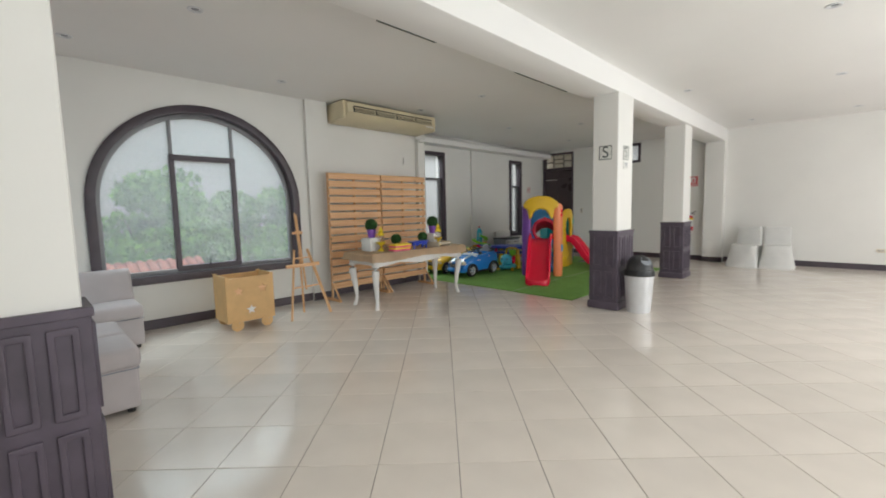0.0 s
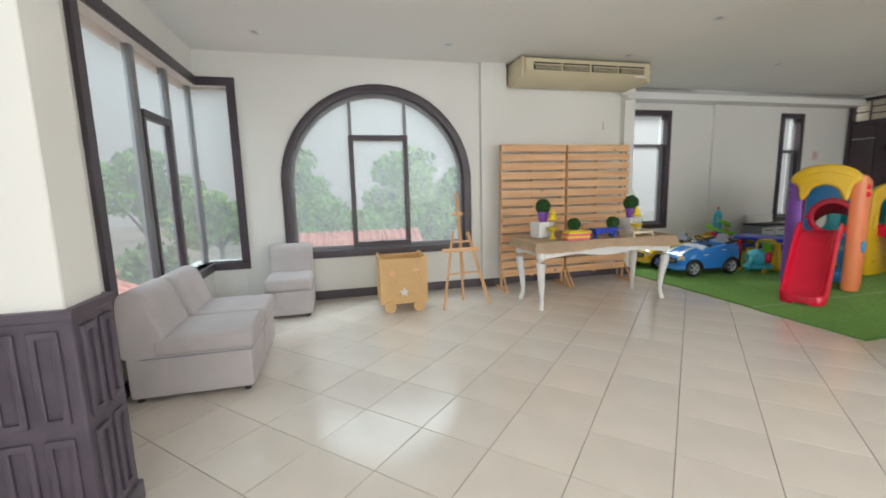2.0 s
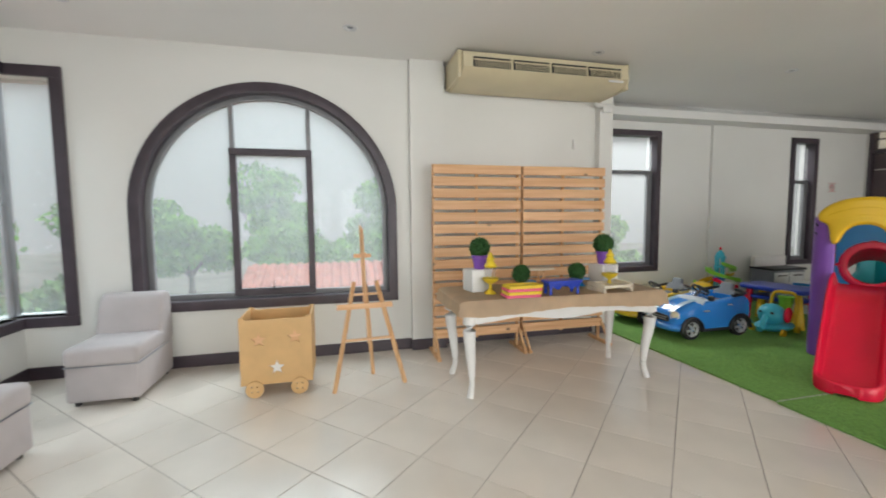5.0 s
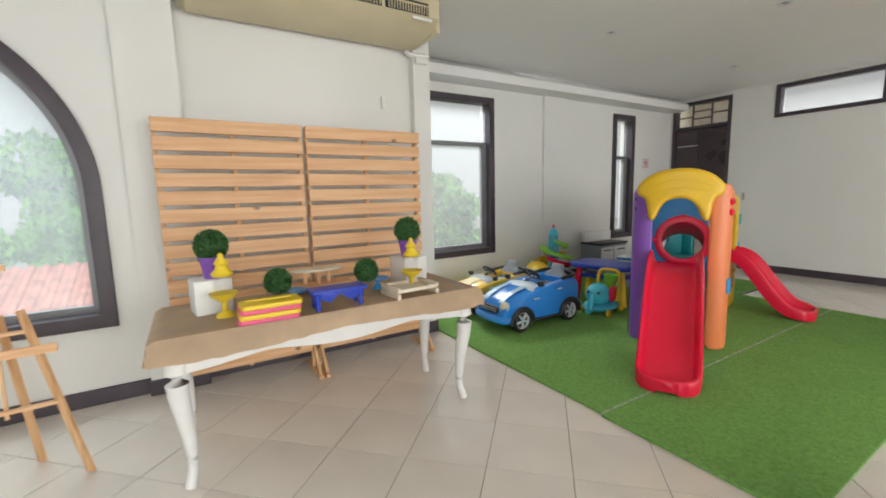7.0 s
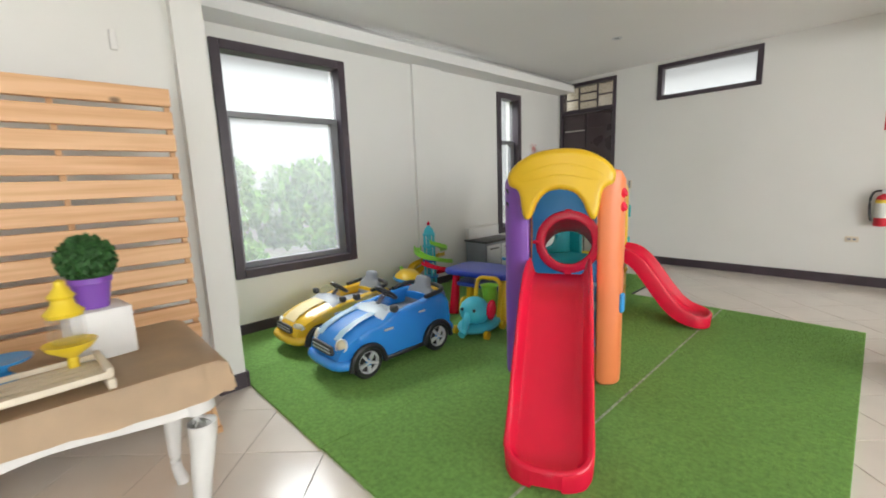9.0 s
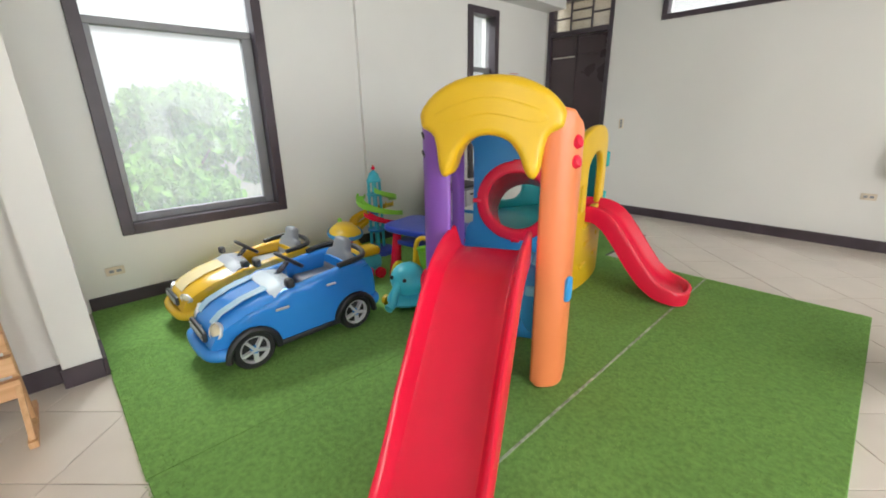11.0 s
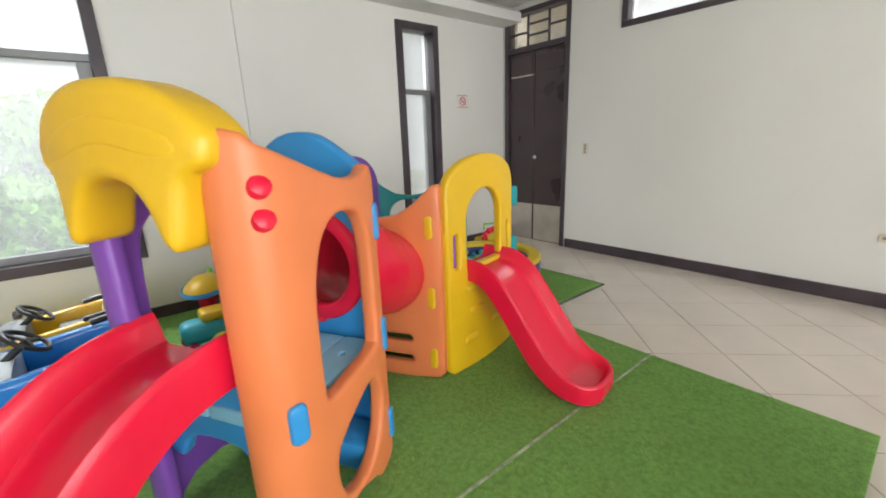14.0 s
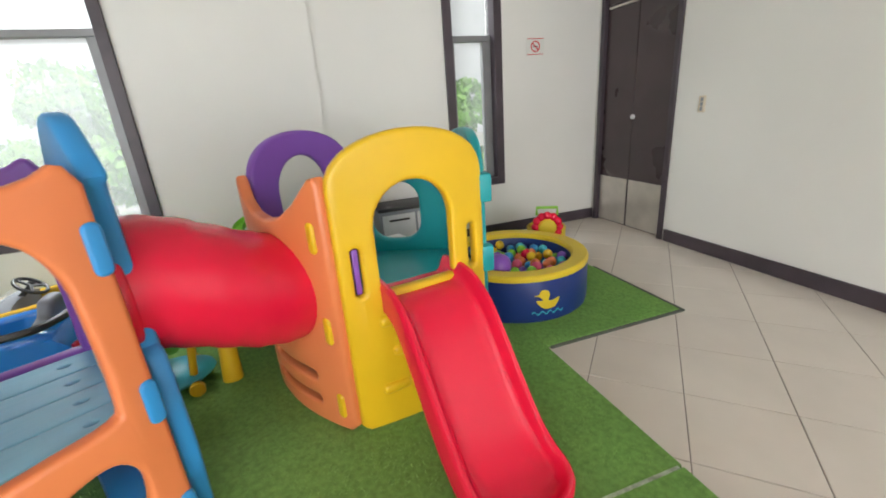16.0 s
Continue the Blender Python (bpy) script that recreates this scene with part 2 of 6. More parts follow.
def thing(name, m, label, category, group=""):
    ob = new(name)
    ob.matrix_world = m
    return tagged(ob, label, category, group)


def box(bm, x0, x1, y0, y1, z0, z1, r=0.0, seg=2):
    c = bmesh.ops.create_cube(bm, size=1.0, matrix=Matrix.LocRotScale(((x0 + x1) / 2, (y0 + y1) / 2, (z0 + z1) / 2), None, (abs(x1 - x0), abs(y1 - y0), abs(z1 - z0))))
    if r:
        es = list({e for v in c["verts"] for e in v.link_edges})
        bmesh.ops.bevel(bm, geom=es, offset=r, segments=seg, affect="EDGES", profile=0.5)
    return bm


def B(x0, x1, y0, y1, z0, z1, r=0.0, seg=2):
    return box(bmesh.new(), x0, x1, y0, y1, z0, z1, r, seg)


def rod(bm, p, q, r0, r1=None, seg=12):
    p, q = Vector(p), Vector(q)
    d = q - p
    m = Matrix.Translation((p + q) / 2) @ d.to_track_quat("Z", "Y").to_matrix().to_4x4()
    bmesh.ops.create_cone(bm, cap_ends=True, segments=seg, radius1=r0, radius2=r0 if r1 is None else r1, depth=d.length, matrix=m)
    return bm


def lathe(bm, prof, m=Matrix(), seg=28):
    """prof: rows of radius and height."""
    rings = []
    for r, z in prof:
        rings.append([bm.verts.new(m @ Vector((r * math.cos(2 * math.pi * i / seg), r * math.sin(2 * math.pi * i / seg), z))) for i in range(seg)])
    for a, b in zip(rings, rings[1:]):
        for i in range(seg):
            bm.faces.new((a[i], a[(i + 1) % seg], b[(i + 1) % seg], b[i]))
    bmesh.ops.remove_doubles(bm, verts=bm.verts, dist=1e-5)
    return bm


def tube(bm, pts, radii, seg=10, flat=1.0):
    """A bent bar through pts."""
    pts = [Vector(p) for p in pts]
    rings = []
    for i, p in enumerate(pts):
        d = (pts[min(i + 1, len(pts) - 1)] - pts[max(i - 1, 0)]).normalized()
        q = d.to_track_quat("Z", "Y").to_matrix()
        r = radii[i] if isinstance(radii, (list, tuple)) else radii
        rings.append([bm.verts.new(p + q @ Vector((r * math.cos(2 * math.pi * k / seg), r * flat * math.sin(2 * math.pi * k / seg), 0))) for k in range(seg)])
    for a, b in zip(rings, rings[1:]):
        for k in range(seg):
            bm.faces.new((a[k], a[(k + 1) % seg], b[(k + 1) % seg], b[k]))
    bm.faces.new(rings[0]), bm.faces.new(rings[-1])
    return bm


def smooth_line(pts, n=8):
    """Points on a soft curve through pts."""
    pts = [Vector(p) for p in pts]
    out = []
    for i in range(len(pts) - 1):
        p0, p1, p2, p3 = pts[max(i - 1, 0)], pts[i], pts[i + 1], pts[min(i + 2, len(pts) - 1)]
        for k in range(n):
            t = k / n
            out.append(0.5 * (2 * p1 + (p2 - p0) * t + (2 * p0 - 5 * p1 + 4 * p2 - p3) * t * t + (3 * p1 - p0 - 3 * p2 + p3) * t ** 3))
    return out + [pts[-1]]


def ring_of(pts, n=6):
    """A closed soft outline through pts."""
    k = len(pts)
    out = []
    for i in range(k):
        p0, p1, p2, p3 = (Vector(pts[(i + j) % k]) for j in (-1, 0, 1, 2))
        for j in range(n):
            t = j / n
            out.append(0.5 * (2 * p1 + (p2 - p0) * t + (2 * p0 - 5 * p1 + 4 * p2 - p3) * t * t + (3 * p1 - p0 - 3 * p2 + p3) * t ** 3))
    return [(p[0], p[1]) for p in out]


def round_rect(x0, x1, y0, y1, r, n=5):
    out = []
    for cx, cy, a in ((x1 - r, y0 + r, -90), (x1 - r, y1 - r, 0), (x0 + r, y1 - r, 90), (x0 + r, y0 + r, 180)):
        for i in range(n + 1):
            t = radians(a + 90 * i / n)
            out.append((cx + r * math.cos(t), cy + r * math.sin(t)))
    return out


def disc(cx, cy, rx, ry=None, n=32):
    ry = rx if ry is None else ry
    return [(cx + rx * math.cos(2 * math.pi * i / n), cy + ry * math.sin(2 * math.pi * i / n)) for i in range(n)]


def arch(x0, x1, y0, y1, n=20):
    """An opening with a half-round head whose crown is at y1."""
    r = (x1 - x0) / 2
    h = min(r, y1 - y0)
    return [(x0, y0), (x1, y0)] + [((x0 + x1) / 2 + r * math.cos(math.pi * i / n), y1 - h + h * math.sin(math.pi * i / n)) for i in range(n + 1)]


def plate(outline, holes=(), thick=0.03, bevel=0.008, cuts=0):
    """A moulded plate in x and y, with openings and rounded edges, centred on z = 0."""
    cu = bpy.data.curves.new("plate", "CURVE")
    cu.dimensions, cu.fill_mode = "2D", "BOTH"
    cu.extrude, cu.bevel_depth, cu.bevel_resolution, cu.offset = max(thick / 2 - bevel, 0), bevel, 2, -bevel
    for pts in (outline, *holes):
        sp = cu.splines.new("POLY")
        sp.points.add(len(pts) - 1)
        for p, q in zip(sp.points, pts):
            p.co = (q[0], q[1], 0, 1)
        sp.use_cyclic_u = True
    ob = bpy.data.objects.new("plate", cu)
    me = bpy.data.meshes.new_from_object(ob)
    bm = bmesh.new()
    bm.from_mesh(me)
    bpy.data.objects.remove(ob), bpy.data.curves.remove(cu), bpy.data.meshes.remove(me)
    bmesh.ops.remove_doubles(bm, verts=bm.verts, dist=1e-5)
    if cuts:
        xs = [p[0] for p in outline]
        for i in range(1, cuts):
            x = min(xs) + (max(xs) - min(xs)) * i / cuts
            bmesh.ops.bisect_plane(bm, geom=bm.verts[:] + bm.edges[:] + bm.faces[:], plane_co=(x, 0, 0), plane_no=(1, 0, 0))
    return bm


def upright(bm, m):
    """Stand a plate up: its x along m's x, its y up, its z to m's front (-y)."""
    bmesh.ops.transform(bm, matrix=m @ Matrix.Rotation(radians(90), 4, "X"), verts=bm.verts)
    return bm


def bend(bm, way):
    """Lay a plate's x along the plan line way; its y stays up."""
    way = [Vector(p) for p in way]
    lens = [0]
    for a, b in zip(way, way[1:]):
        lens.append(lens[-1] + (b - a).length)
    for v in bm.verts:
        s = v.co.x
        i = 0
        while i < len(way) - 2 and s > lens[i + 1]:
            i += 1
        a, b = way[i], way[i + 1]
        t = (s - lens[i]) / (lens[i + 1] - lens[i])
        p = a.lerp(b, t)
        d0 = (way[min(i + 1, len(way) - 1)] - way[max(i - 1, 0)]).normalized()
        d1 = (way[min(i + 2, len(way) - 1)] - way[i]).normalized()
        d = d0.lerp(d1, max(0, min(1, t))).normalized()
        v.co = (p.x + d.y * v.co.z, p.y - d.x * v.co.z, v.co.y)
    return bm


def wall_boxes(bm, along, at, thick, a0, a1, z0, z1, holes=()):
    """A wall with rectangular openings (a, a, z, z). along: 'x' or 'y'; it reaches from at to at + thick."""
    def put(p, q, lo, hi):
        if q - p > 1e-4 and hi - lo > 1e-4:
            lo_t, hi_t = min(at, at + thick), max(at, at + thick)
            if along == "x":
                box(bm, p, q, lo_t, hi_t, lo, hi)
            else:
                box(bm, lo_t, hi_t, p, q, lo, hi)
    pos = a0
    for p, q, lo, hi in sorted(holes):
        put(pos, p, z0, z1)
        put(p, q, z0, lo)
        put(p, q, hi, z1)
        pos = q
    put(pos, a1, z0, z1)
    return bm


def words(text, size, m, material, parent, name="lettering"):
    cu = bpy.data.curves.new("words", "FONT")
    cu.body, cu.size, cu.extrude, cu.align_x, cu.align_y = text, size, 0.001, "CENTER", "CENTER"
    ob = bpy.data.objects.new("words", cu)
    me = bpy.data.meshes.new_from_object(ob)
    bm = bmesh.new()
    bm.from_mesh(me)
    bpy.data.objects.remove(ob)
    bmesh.ops.transform(bm, matrix=m, verts=bm.verts)
    return link(name, bm, material, parent, smooth=False)


# ---------------------------------------------------------------- the room
SOUTH, WEST, NWEST, NORTH, EAST, TOP = -0.36, -5.43, -6.40, 10.50, 2.7, 2.78
T = 0.22

floor = structure("floor", B(-7.2, 5.0, -0.9, 11.0, -0.16, -0.004), GROUT, "glossy cream floor tiles laid diagonally with dark joints")
ceiling = structure("ceiling", box(B(WEST - T, 5.0, SOUTH - T, 4.8, TOP, TOP + 0.2), NWEST - T, 5.0, 4.8, 10.9, TOP, TOP + 0.2), CEIL, "smooth white painted ceiling with recessed spots")

# west wall with the arched window: x of the plate is the room's y
ARCH_C, ARCH_R = 1.545, 1.06
arch_hole = arch(ARCH_C - ARCH_R, ARCH_C + ARCH_R, 0.57, 2.43, 40)
bm = plate([(-0.02, -0.05), (2.8, -0.05), (2.8, TOP), (-0.02, TOP)], [arch_hole], T, 0.001)
wall_west = structure("wall_west", upright(bm, Matrix.Translation((WEST - T / 2, 0, 0)) @ Matrix.Rotation(radians(90), 4, "Z")), PAINT, "cream painted wall around a tall arched window")
BAYZ = (0.52, 2.42)
bm = bmesh.new()
wall_boxes(bm, "y", WEST, -T, SOUTH - T, -0.02, -0.05, TOP, [(SOUTH - T, -0.02, *BAYZ)])
# the second opening is added out of view for the south fill lamp
wall_boxes(bm, "x", SOUTH, -T, WEST, EAST, -0.05, TOP, [(WEST, -3.30, *BAYZ), (-0.8, 2.2, 0.35, 2.6)])
structure("wall_south", bm, PAINT, "cream painted wall with a corner window")
structure("pilaster_1", B(WEST - T, WEST + 0.06, 2.8, 3.13, -0.05, TOP), PAINT, "shallow cream painted wall pilaster")
structure("pilaster_2", B(WEST - T, WEST + 0.03, 4.86, 5.02, -0.05, TOP), PAINT, "shallow cream painted wall pilaster")
bm = B(WEST - T, WEST - 0.05, 3.13, 4.86, -0.05, TOP)
structure("wall_recess", bm, PAINT, "cream painted wall recess between two pilasters")
W1, W2 = (5.36, 6.48, 0.55, 2.43), (8.94, 9.40, 0.55, 2.43)
bm = bmesh.new()
wall_boxes(bm, "y", NWEST, -T, 5.02 - T, NORTH + T, -0.05, TOP, [W1, W2])
box(bm, NWEST, WEST - T, 4.8, 5.018, -0.05, TOP)
structure("pilaster_3", B(NWEST - 0.01, NWEST + 0.04, 7.38, 7.82, -0.05, TOP), PAINT, "shallow cream painted wall pilaster")
structure("wall_northwest", bm, PAINT, "cream painted wall with two narrow windows")
bm = bmesh.new()
HI = (-4.84, -3.74, 2.30, 2.70)
wall_boxes(bm, "x", NORTH, T, NWEST - T, EAST, -0.05, TOP, [(-6.36, -5.44, -0.06, 2.70), HI])
structure("pilaster_4", B(-2.33, -1.98, 10.32, NORTH + 0.01, -0.05, TOP), PAINT, "cream painted wall pilaster beside the extinguisher")
structure("wall_north", bm, PAINT, "cream painted wall with a high strip window")
bm = bmesh.new()
wall_boxes(bm, "y", EAST, T, SOUTH - T, NORTH + T, -0.05, TOP, [(0.2, 3.0, 0.35, 2.55), (3.6, 6.4, 0.35, 2.55), (7.1, 9.9, 0.35, 2.55)])
structure("wall_east", bm, PAINT, "cream painted wall with three wide window openings")
bm = B(-2.38, -1.975, SOUTH, NORTH, 2.53, TOP + 0.01, 0.012)
structure("ceiling_beam", bm, CEIL, "white painted beam dropped below the ceiling")
bm = plate(ring_of([(0, 0), (0.30, 0), (0.30, 0.10), (0.16, 0.19), (0.02, 0.19)], 1), (), 5.46, 0.004)
bmesh.ops.transform(bm, matrix=Matrix.Translation((NWEST - 0.002, 7.75, 2.585)) @ Matrix.Rotation(radians(90), 4, "X"), verts=bm.verts)
structure("ceiling_soffit", bm, CEIL, "white painted soffit above the narrow windows")
# dark strips painting the shadow line along the beam's lower edge
for y0, y1 in ((1.80, 2.36), (3.42, 3.95), (4.0, 4.42)):
    tagged(link("beam_shade_line", B(-2.386, -2.372, y0, y1, 2.528, 2.54), INK), "narrow dark strip painting the shadow line along the white beam", "slot", kind="structure")


def skirting(x0, x1, y0, y1):
    tagged(link("baseboard", B(x0, x1, y0, y1, 0, 0.105, 0.004, 1), TRIM), "dark brown painted baseboard along the wall", "baseboard", kind="structure")


E_ = 0.018
skirting(WEST, WEST + E_, SOUTH + E_, 2.8)
skirting(WEST + 0.06, WEST + 0.06 + E_, 2.79, 3.14)
skirting(WEST - 0.05, WEST - 0.05 + E_, 3.14, 4.86)
skirting(WEST + 0.03, WEST + 0.03 + E_, 4.85, 5.02)
skirting(WEST - T, WEST + 0.03 + E_, 5.02, 5.02 + E_)
skirting(WEST, -2.42, SOUTH, SOUTH + E_)
skirting(NWEST, NWEST + E_, 5.04, 7.38)
skirting(NWEST + 0.04, NWEST + 0.04 + E_, 7.37, 7.83)
skirting(NWEST, NWEST + E_, 7.83, NORTH)
skirting(-5.42, -3.63, NORTH - E_, NORTH)
skirting(-3.63, -2.34, NORTH - E_ - 0.012, NORTH)
skirting(-2.345, -1.965, 10.32 - E_, 10.32)
skirting(-1.965, EAST, NORTH - E_, NORTH)


# ---------------------------------------------------------------- windows
def bar(name, parent, material, *a, r=0.004):
    return part(name, B(*a, r, 1), material, parent)


def pane(parent, *a, glazing=GLASS):
    p = part("pane", B(*a), glazing, parent)
    p.visible_shadow = False
    return p


# corner window
w = tagged(new("window_1"), "wide corner window with dark wooden surround and grey mullions", "window", kind="structure")
z0, z1 = BAYZ
F = 0.085
bar("window_frame", w, TRIM, -3.33, -3.24, SOUTH - 0.12, SOUTH + 0.03, z0 - 0.09, z1 + 0.09)
bar("window_frame", w, TRIM, WEST + 0.03, -3.33, SOUTH - 0.12, SOUTH + 0.03, z1, z1 + 0.085)
bar("window_sill", w, TRIM, WEST + 0.03, -3.33, SOUTH - 0.12, SOUTH + 0.03, z0 - 0.085, z0)
bar("window_frame", w, TRIM, WEST - 0.12, WEST + 0.03, SOUTH - 0.12, 0.03, z1, z1 + 0.085)
bar("window_sill", w, TRIM, WEST - 0.12, WEST + 0.03, SOUTH - 0.12, 0.03, z0 - 0.085, z0)
bar("window_frame", w, TRIM, WEST - 0.12, WEST + 0.03, -0.055, 0.03, z0, z1)
for a, b in ((-4.22, -4.15), (-4.87, -4.80), (WEST - 0.08, WEST - 0.02)):
    bar("mullion", w, ALU, a, b, SOUTH - 0.12, SOUTH - 0.06, z0, z1)
bar("mullion", w, TRIM, -4.80, -4.22, SOUTH - 0.10, SOUTH - 0.04, 1.90, 1.96)
for a, b in ((-4.27, -4.225), (-4.80, -4.745)):
    bar("sash", w, TRIM, a, b, SOUTH - 0.115, SOUTH - 0.05, z0, 1.90)
bar("sash", w, TRIM, -4.745, -4.27, SOUTH - 0.115, SOUTH - 0.05, z0, z0 + 0.05)
for a, b, c, d in ((-4.15, -3.33, z0, z1), (-4.80, -4.22, z0, 1.93), (-4.80, -4.22, 1.93, z1), (WEST - 0.02, -4.87, z0, z1)):
    pane(w, a, b, SOUTH - 0.095, SOUTH - 0.089, c, d)
pane(w, WEST - 0.095, WEST - 0.089, SOUTH - 0.06, -0.055, z0, z1)

# arched window
w = tagged(new("window_2"), "tall arched window with dark wooden surround and opening sash", "window", kind="structure")
UP = Matrix.Translation((WEST, 0, 0)) @ Matrix.Rotation(radians(90), 4, "Z")


def archring(x0, x1, y0, y1, f, thick, depth, name, material):
    bm = plate(arch(x0, x1, y0, y1, 40), [arch(x0 + f, x1 - f, y0 + f, y1 - f, 40)], thick, 0.004)
    part(name, upright(bm, UP @ Matrix.Translation((0, depth, 0))), material, w)


archring(ARCH_C - 1.12, ARCH_C + 1.12, 0.50, 2.49, 0.085, 0.15, 0.045, "window_frame", TRIM)
archring(ARCH_C - 1.04, ARCH_C + 1.04, 0.58, 2.41, 0.05, 0.05, 0.10, "sash", ALU)
for a in (1.19, 1.84):
    bar("mullion", w, TRIM, WEST - 0.13, WEST - 0.07, a, a + 0.055, 0.6, 1.92)
    bar("mullion", w, ALU, WEST - 0.125, WEST - 0.075, a + 0.01, a + 0.045, 1.92, 2.36)
bar("sash", w, TRIM, WEST - 0.13, WEST - 0.06, 1.19, 1.895, 1.87, 1.93)
bar("sash", w, TRIM, WEST - 0.13, WEST - 0.06, 1.19, 1.895, 0.60, 0.66)
part("window_latch", tube(bmesh.new(), [(WEST - 0.055, 1.53, 0.64), (WEST - 0.04, 1.53, 0.67), (WEST - 0.045, 1.53, 0.73)], 0.008, 8), BLACK, w)
bm = plate(arch(ARCH_C - 1.02, ARCH_C + 1.02, 0.60, 2.39, 40), (), 0.006, 0.001)
p = part("pane", upright(bm, UP @ Matrix.Translation((0, 0.10, 0))), GLASS, w)
p.visible_shadow = False


def side_window(name, y0, y1, z0, z1, zt):
    w = tagged(new(name), "narrow window with dark wooden frame and upper light", "window", kind="structure")
    x0, x1 = NWEST - 0.13, NWEST + 0.03
    f = 0.075
    bar("window_frame", w, TRIM, x0, x1, y0 - 0.04, y0 + f - 0.04, z0 - 0.04, z1 + 0.04)
    bar("window_frame", w, TRIM, x0, x1, y1 - f + 0.04, y1 + 0.04, z0 - 0.04, z1 + 0.04)
    bar("window_frame", w, TRIM, x0, x1, y0 + 0.035, y1 - 0.035, z1 - 0.035, z1 + 0.04)
    bar("window_sill", w, TRIM, x0, x1, y0 + 0.035, y1 - 0.035, z0 - 0.04, z0 + 0.035)
    bar("mullion", w, ALU, x0 + 0.02, x0 + 0.08, y0 + 0.035, y1 - 0.035, zt, zt + 0.05)
    bar("sash", w, ALU, x0 + 0.02, x0 + 0.08, y1 - 0.115, y1 - 0.036, z0 + 0.035, zt)
    bar("sash", w, ALU, x0 + 0.02, x0 + 0.08, y0 + 0.036, y0 + 0.075, z0 + 0.035, zt)
    bar("sash", w, ALU, x0 + 0.02, x0 + 0.08, y0 + 0.075, y1 - 0.115, z0 + 0.036, z0 + 0.09)
    pane(w, x0 + 0.05, x0 + 0.056, y0 + 0.03, y1 - 0.03, z0 + 0.03, z1 - 0.03, glazing=SIDEGLASS)


side_window("window_3", *W1, 1.88)
side_window("window_4", *W2, 1.78)
w = tagged(new("window_5"), "long high strip window with dark frame", "window", kind="structure")
a, b, c, d = HI
bar("window_frame", w, TRIM, a - 0.03, b + 0.03, NORTH - 0.02, NORTH + 0.1, c - 0.03, c + 0.025)
bar("window_frame", w, TRIM, a - 0.03, b + 0.03, NORTH - 0.02, NORTH + 0.1, d - 0.025, d + 0.03)
bar("window_frame", w, TRIM, a - 0.03, a + 0.03, NORTH - 0.02, NORTH + 0.1, c + 0.025, d - 0.025)
bar("window_frame", w, TRIM, b - 0.03, b + 0.03, NORTH - 0.02, NORTH + 0.1, c + 0.025, d - 0.025)
pane(w, a, b, NORTH + 0.06, NORTH + 0.066, c, d)

# double door with transom light
dr = tagged(new("door_1"), "closed dark brown double door with steel kick plates", "door", kind="structure")
DX0, DX1, DM = -6.36, -5.44, -5.92
bar("door_frame", dr, TRIM, DX0, DX0 + 0.05, NORTH - 0.02, NORTH + 0.12, 0, 2.72)
bar("door_frame", dr, TRIM, DX1 - 0.05, DX1, NORTH - 0.02, NORTH + 0.12, 0, 2.72)
bar("door_frame", dr, TRIM, DX0 + 0.05, DX1 - 0.05, NORTH - 0.02, NORTH + 0.12, 2.67, 2.72)
bar("door_frame", dr, TRIM, DX0 + 0.05, DX1 - 0.05, NORTH - 0.02, NORTH + 0.12, 2.26, 2.32)
for a, b in ((DX0 + 0.05, DM - 0.003), (DM + 0.003, DX1 - 0.05)):
    leaf = part("door_leaf", B(a, b, NORTH + 0.02, NORTH + 0.065, 0.01, 2.255, 0.003, 1), DOORM, dr)
    part("kick_plate", B(a + 0.01, b - 0.01, NORTH + 0.014, NORTH + 0.022, 0.02, 0.47), STEEL, leaf, "brushed steel kick plate")
    part("panel", B(a + 0.03, b - 0.03, NORTH + 0.010, NORTH + 0.022, 2.02, 2.22, 0.004, 1), DOORM, leaf)
part("push_bar", B(DX0 + 0.09, DM - 0.02, NORTH - 0.005, NORTH + 0.02, 1.99, 2.005), STEEL, dr)
bm = bmesh.new()
bmesh.ops.create_uvsphere(bm, u_segments=14, v_segments=8, radius=0.022, matrix=Matrix.Translation((DM + 0.035, NORTH - 0.01, 1.05)))
part("door_knob", bm, CHROME, dr)
for a in (-6.05, -5.75):
    bar("glazing_bar", dr, TRIM, a - 0.01, a + 0.01, NORTH + 0.03, NORTH + 0.06, 2.32, 2.67)
for a, b, zz in ((DX0 + 0.05, -6.06, 2.47), (-6.04, -5.76, 2.43), (-6.04, -5.76, 2.55), (-5.74, DX1 - 0.05, 2.49)):
    bar("glazing_bar", dr, TRIM, a, b, NORTH + 0.03, NORTH + 0.06, zz, zz + 0.02)
pane(dr, DX0 + 0.05, DX1 - 0.05, NORTH + 0.045, NORTH + 0.05, 2.32, 2.67)
# lit stairwell wall behind the transom
structure("corridor_wall", B(-7.6, -5.3, NORTH + 0.6, NORTH + 0.7, -0.1, 3.6), OFFW, "pale ochre wall of the stairwell beyond the door")


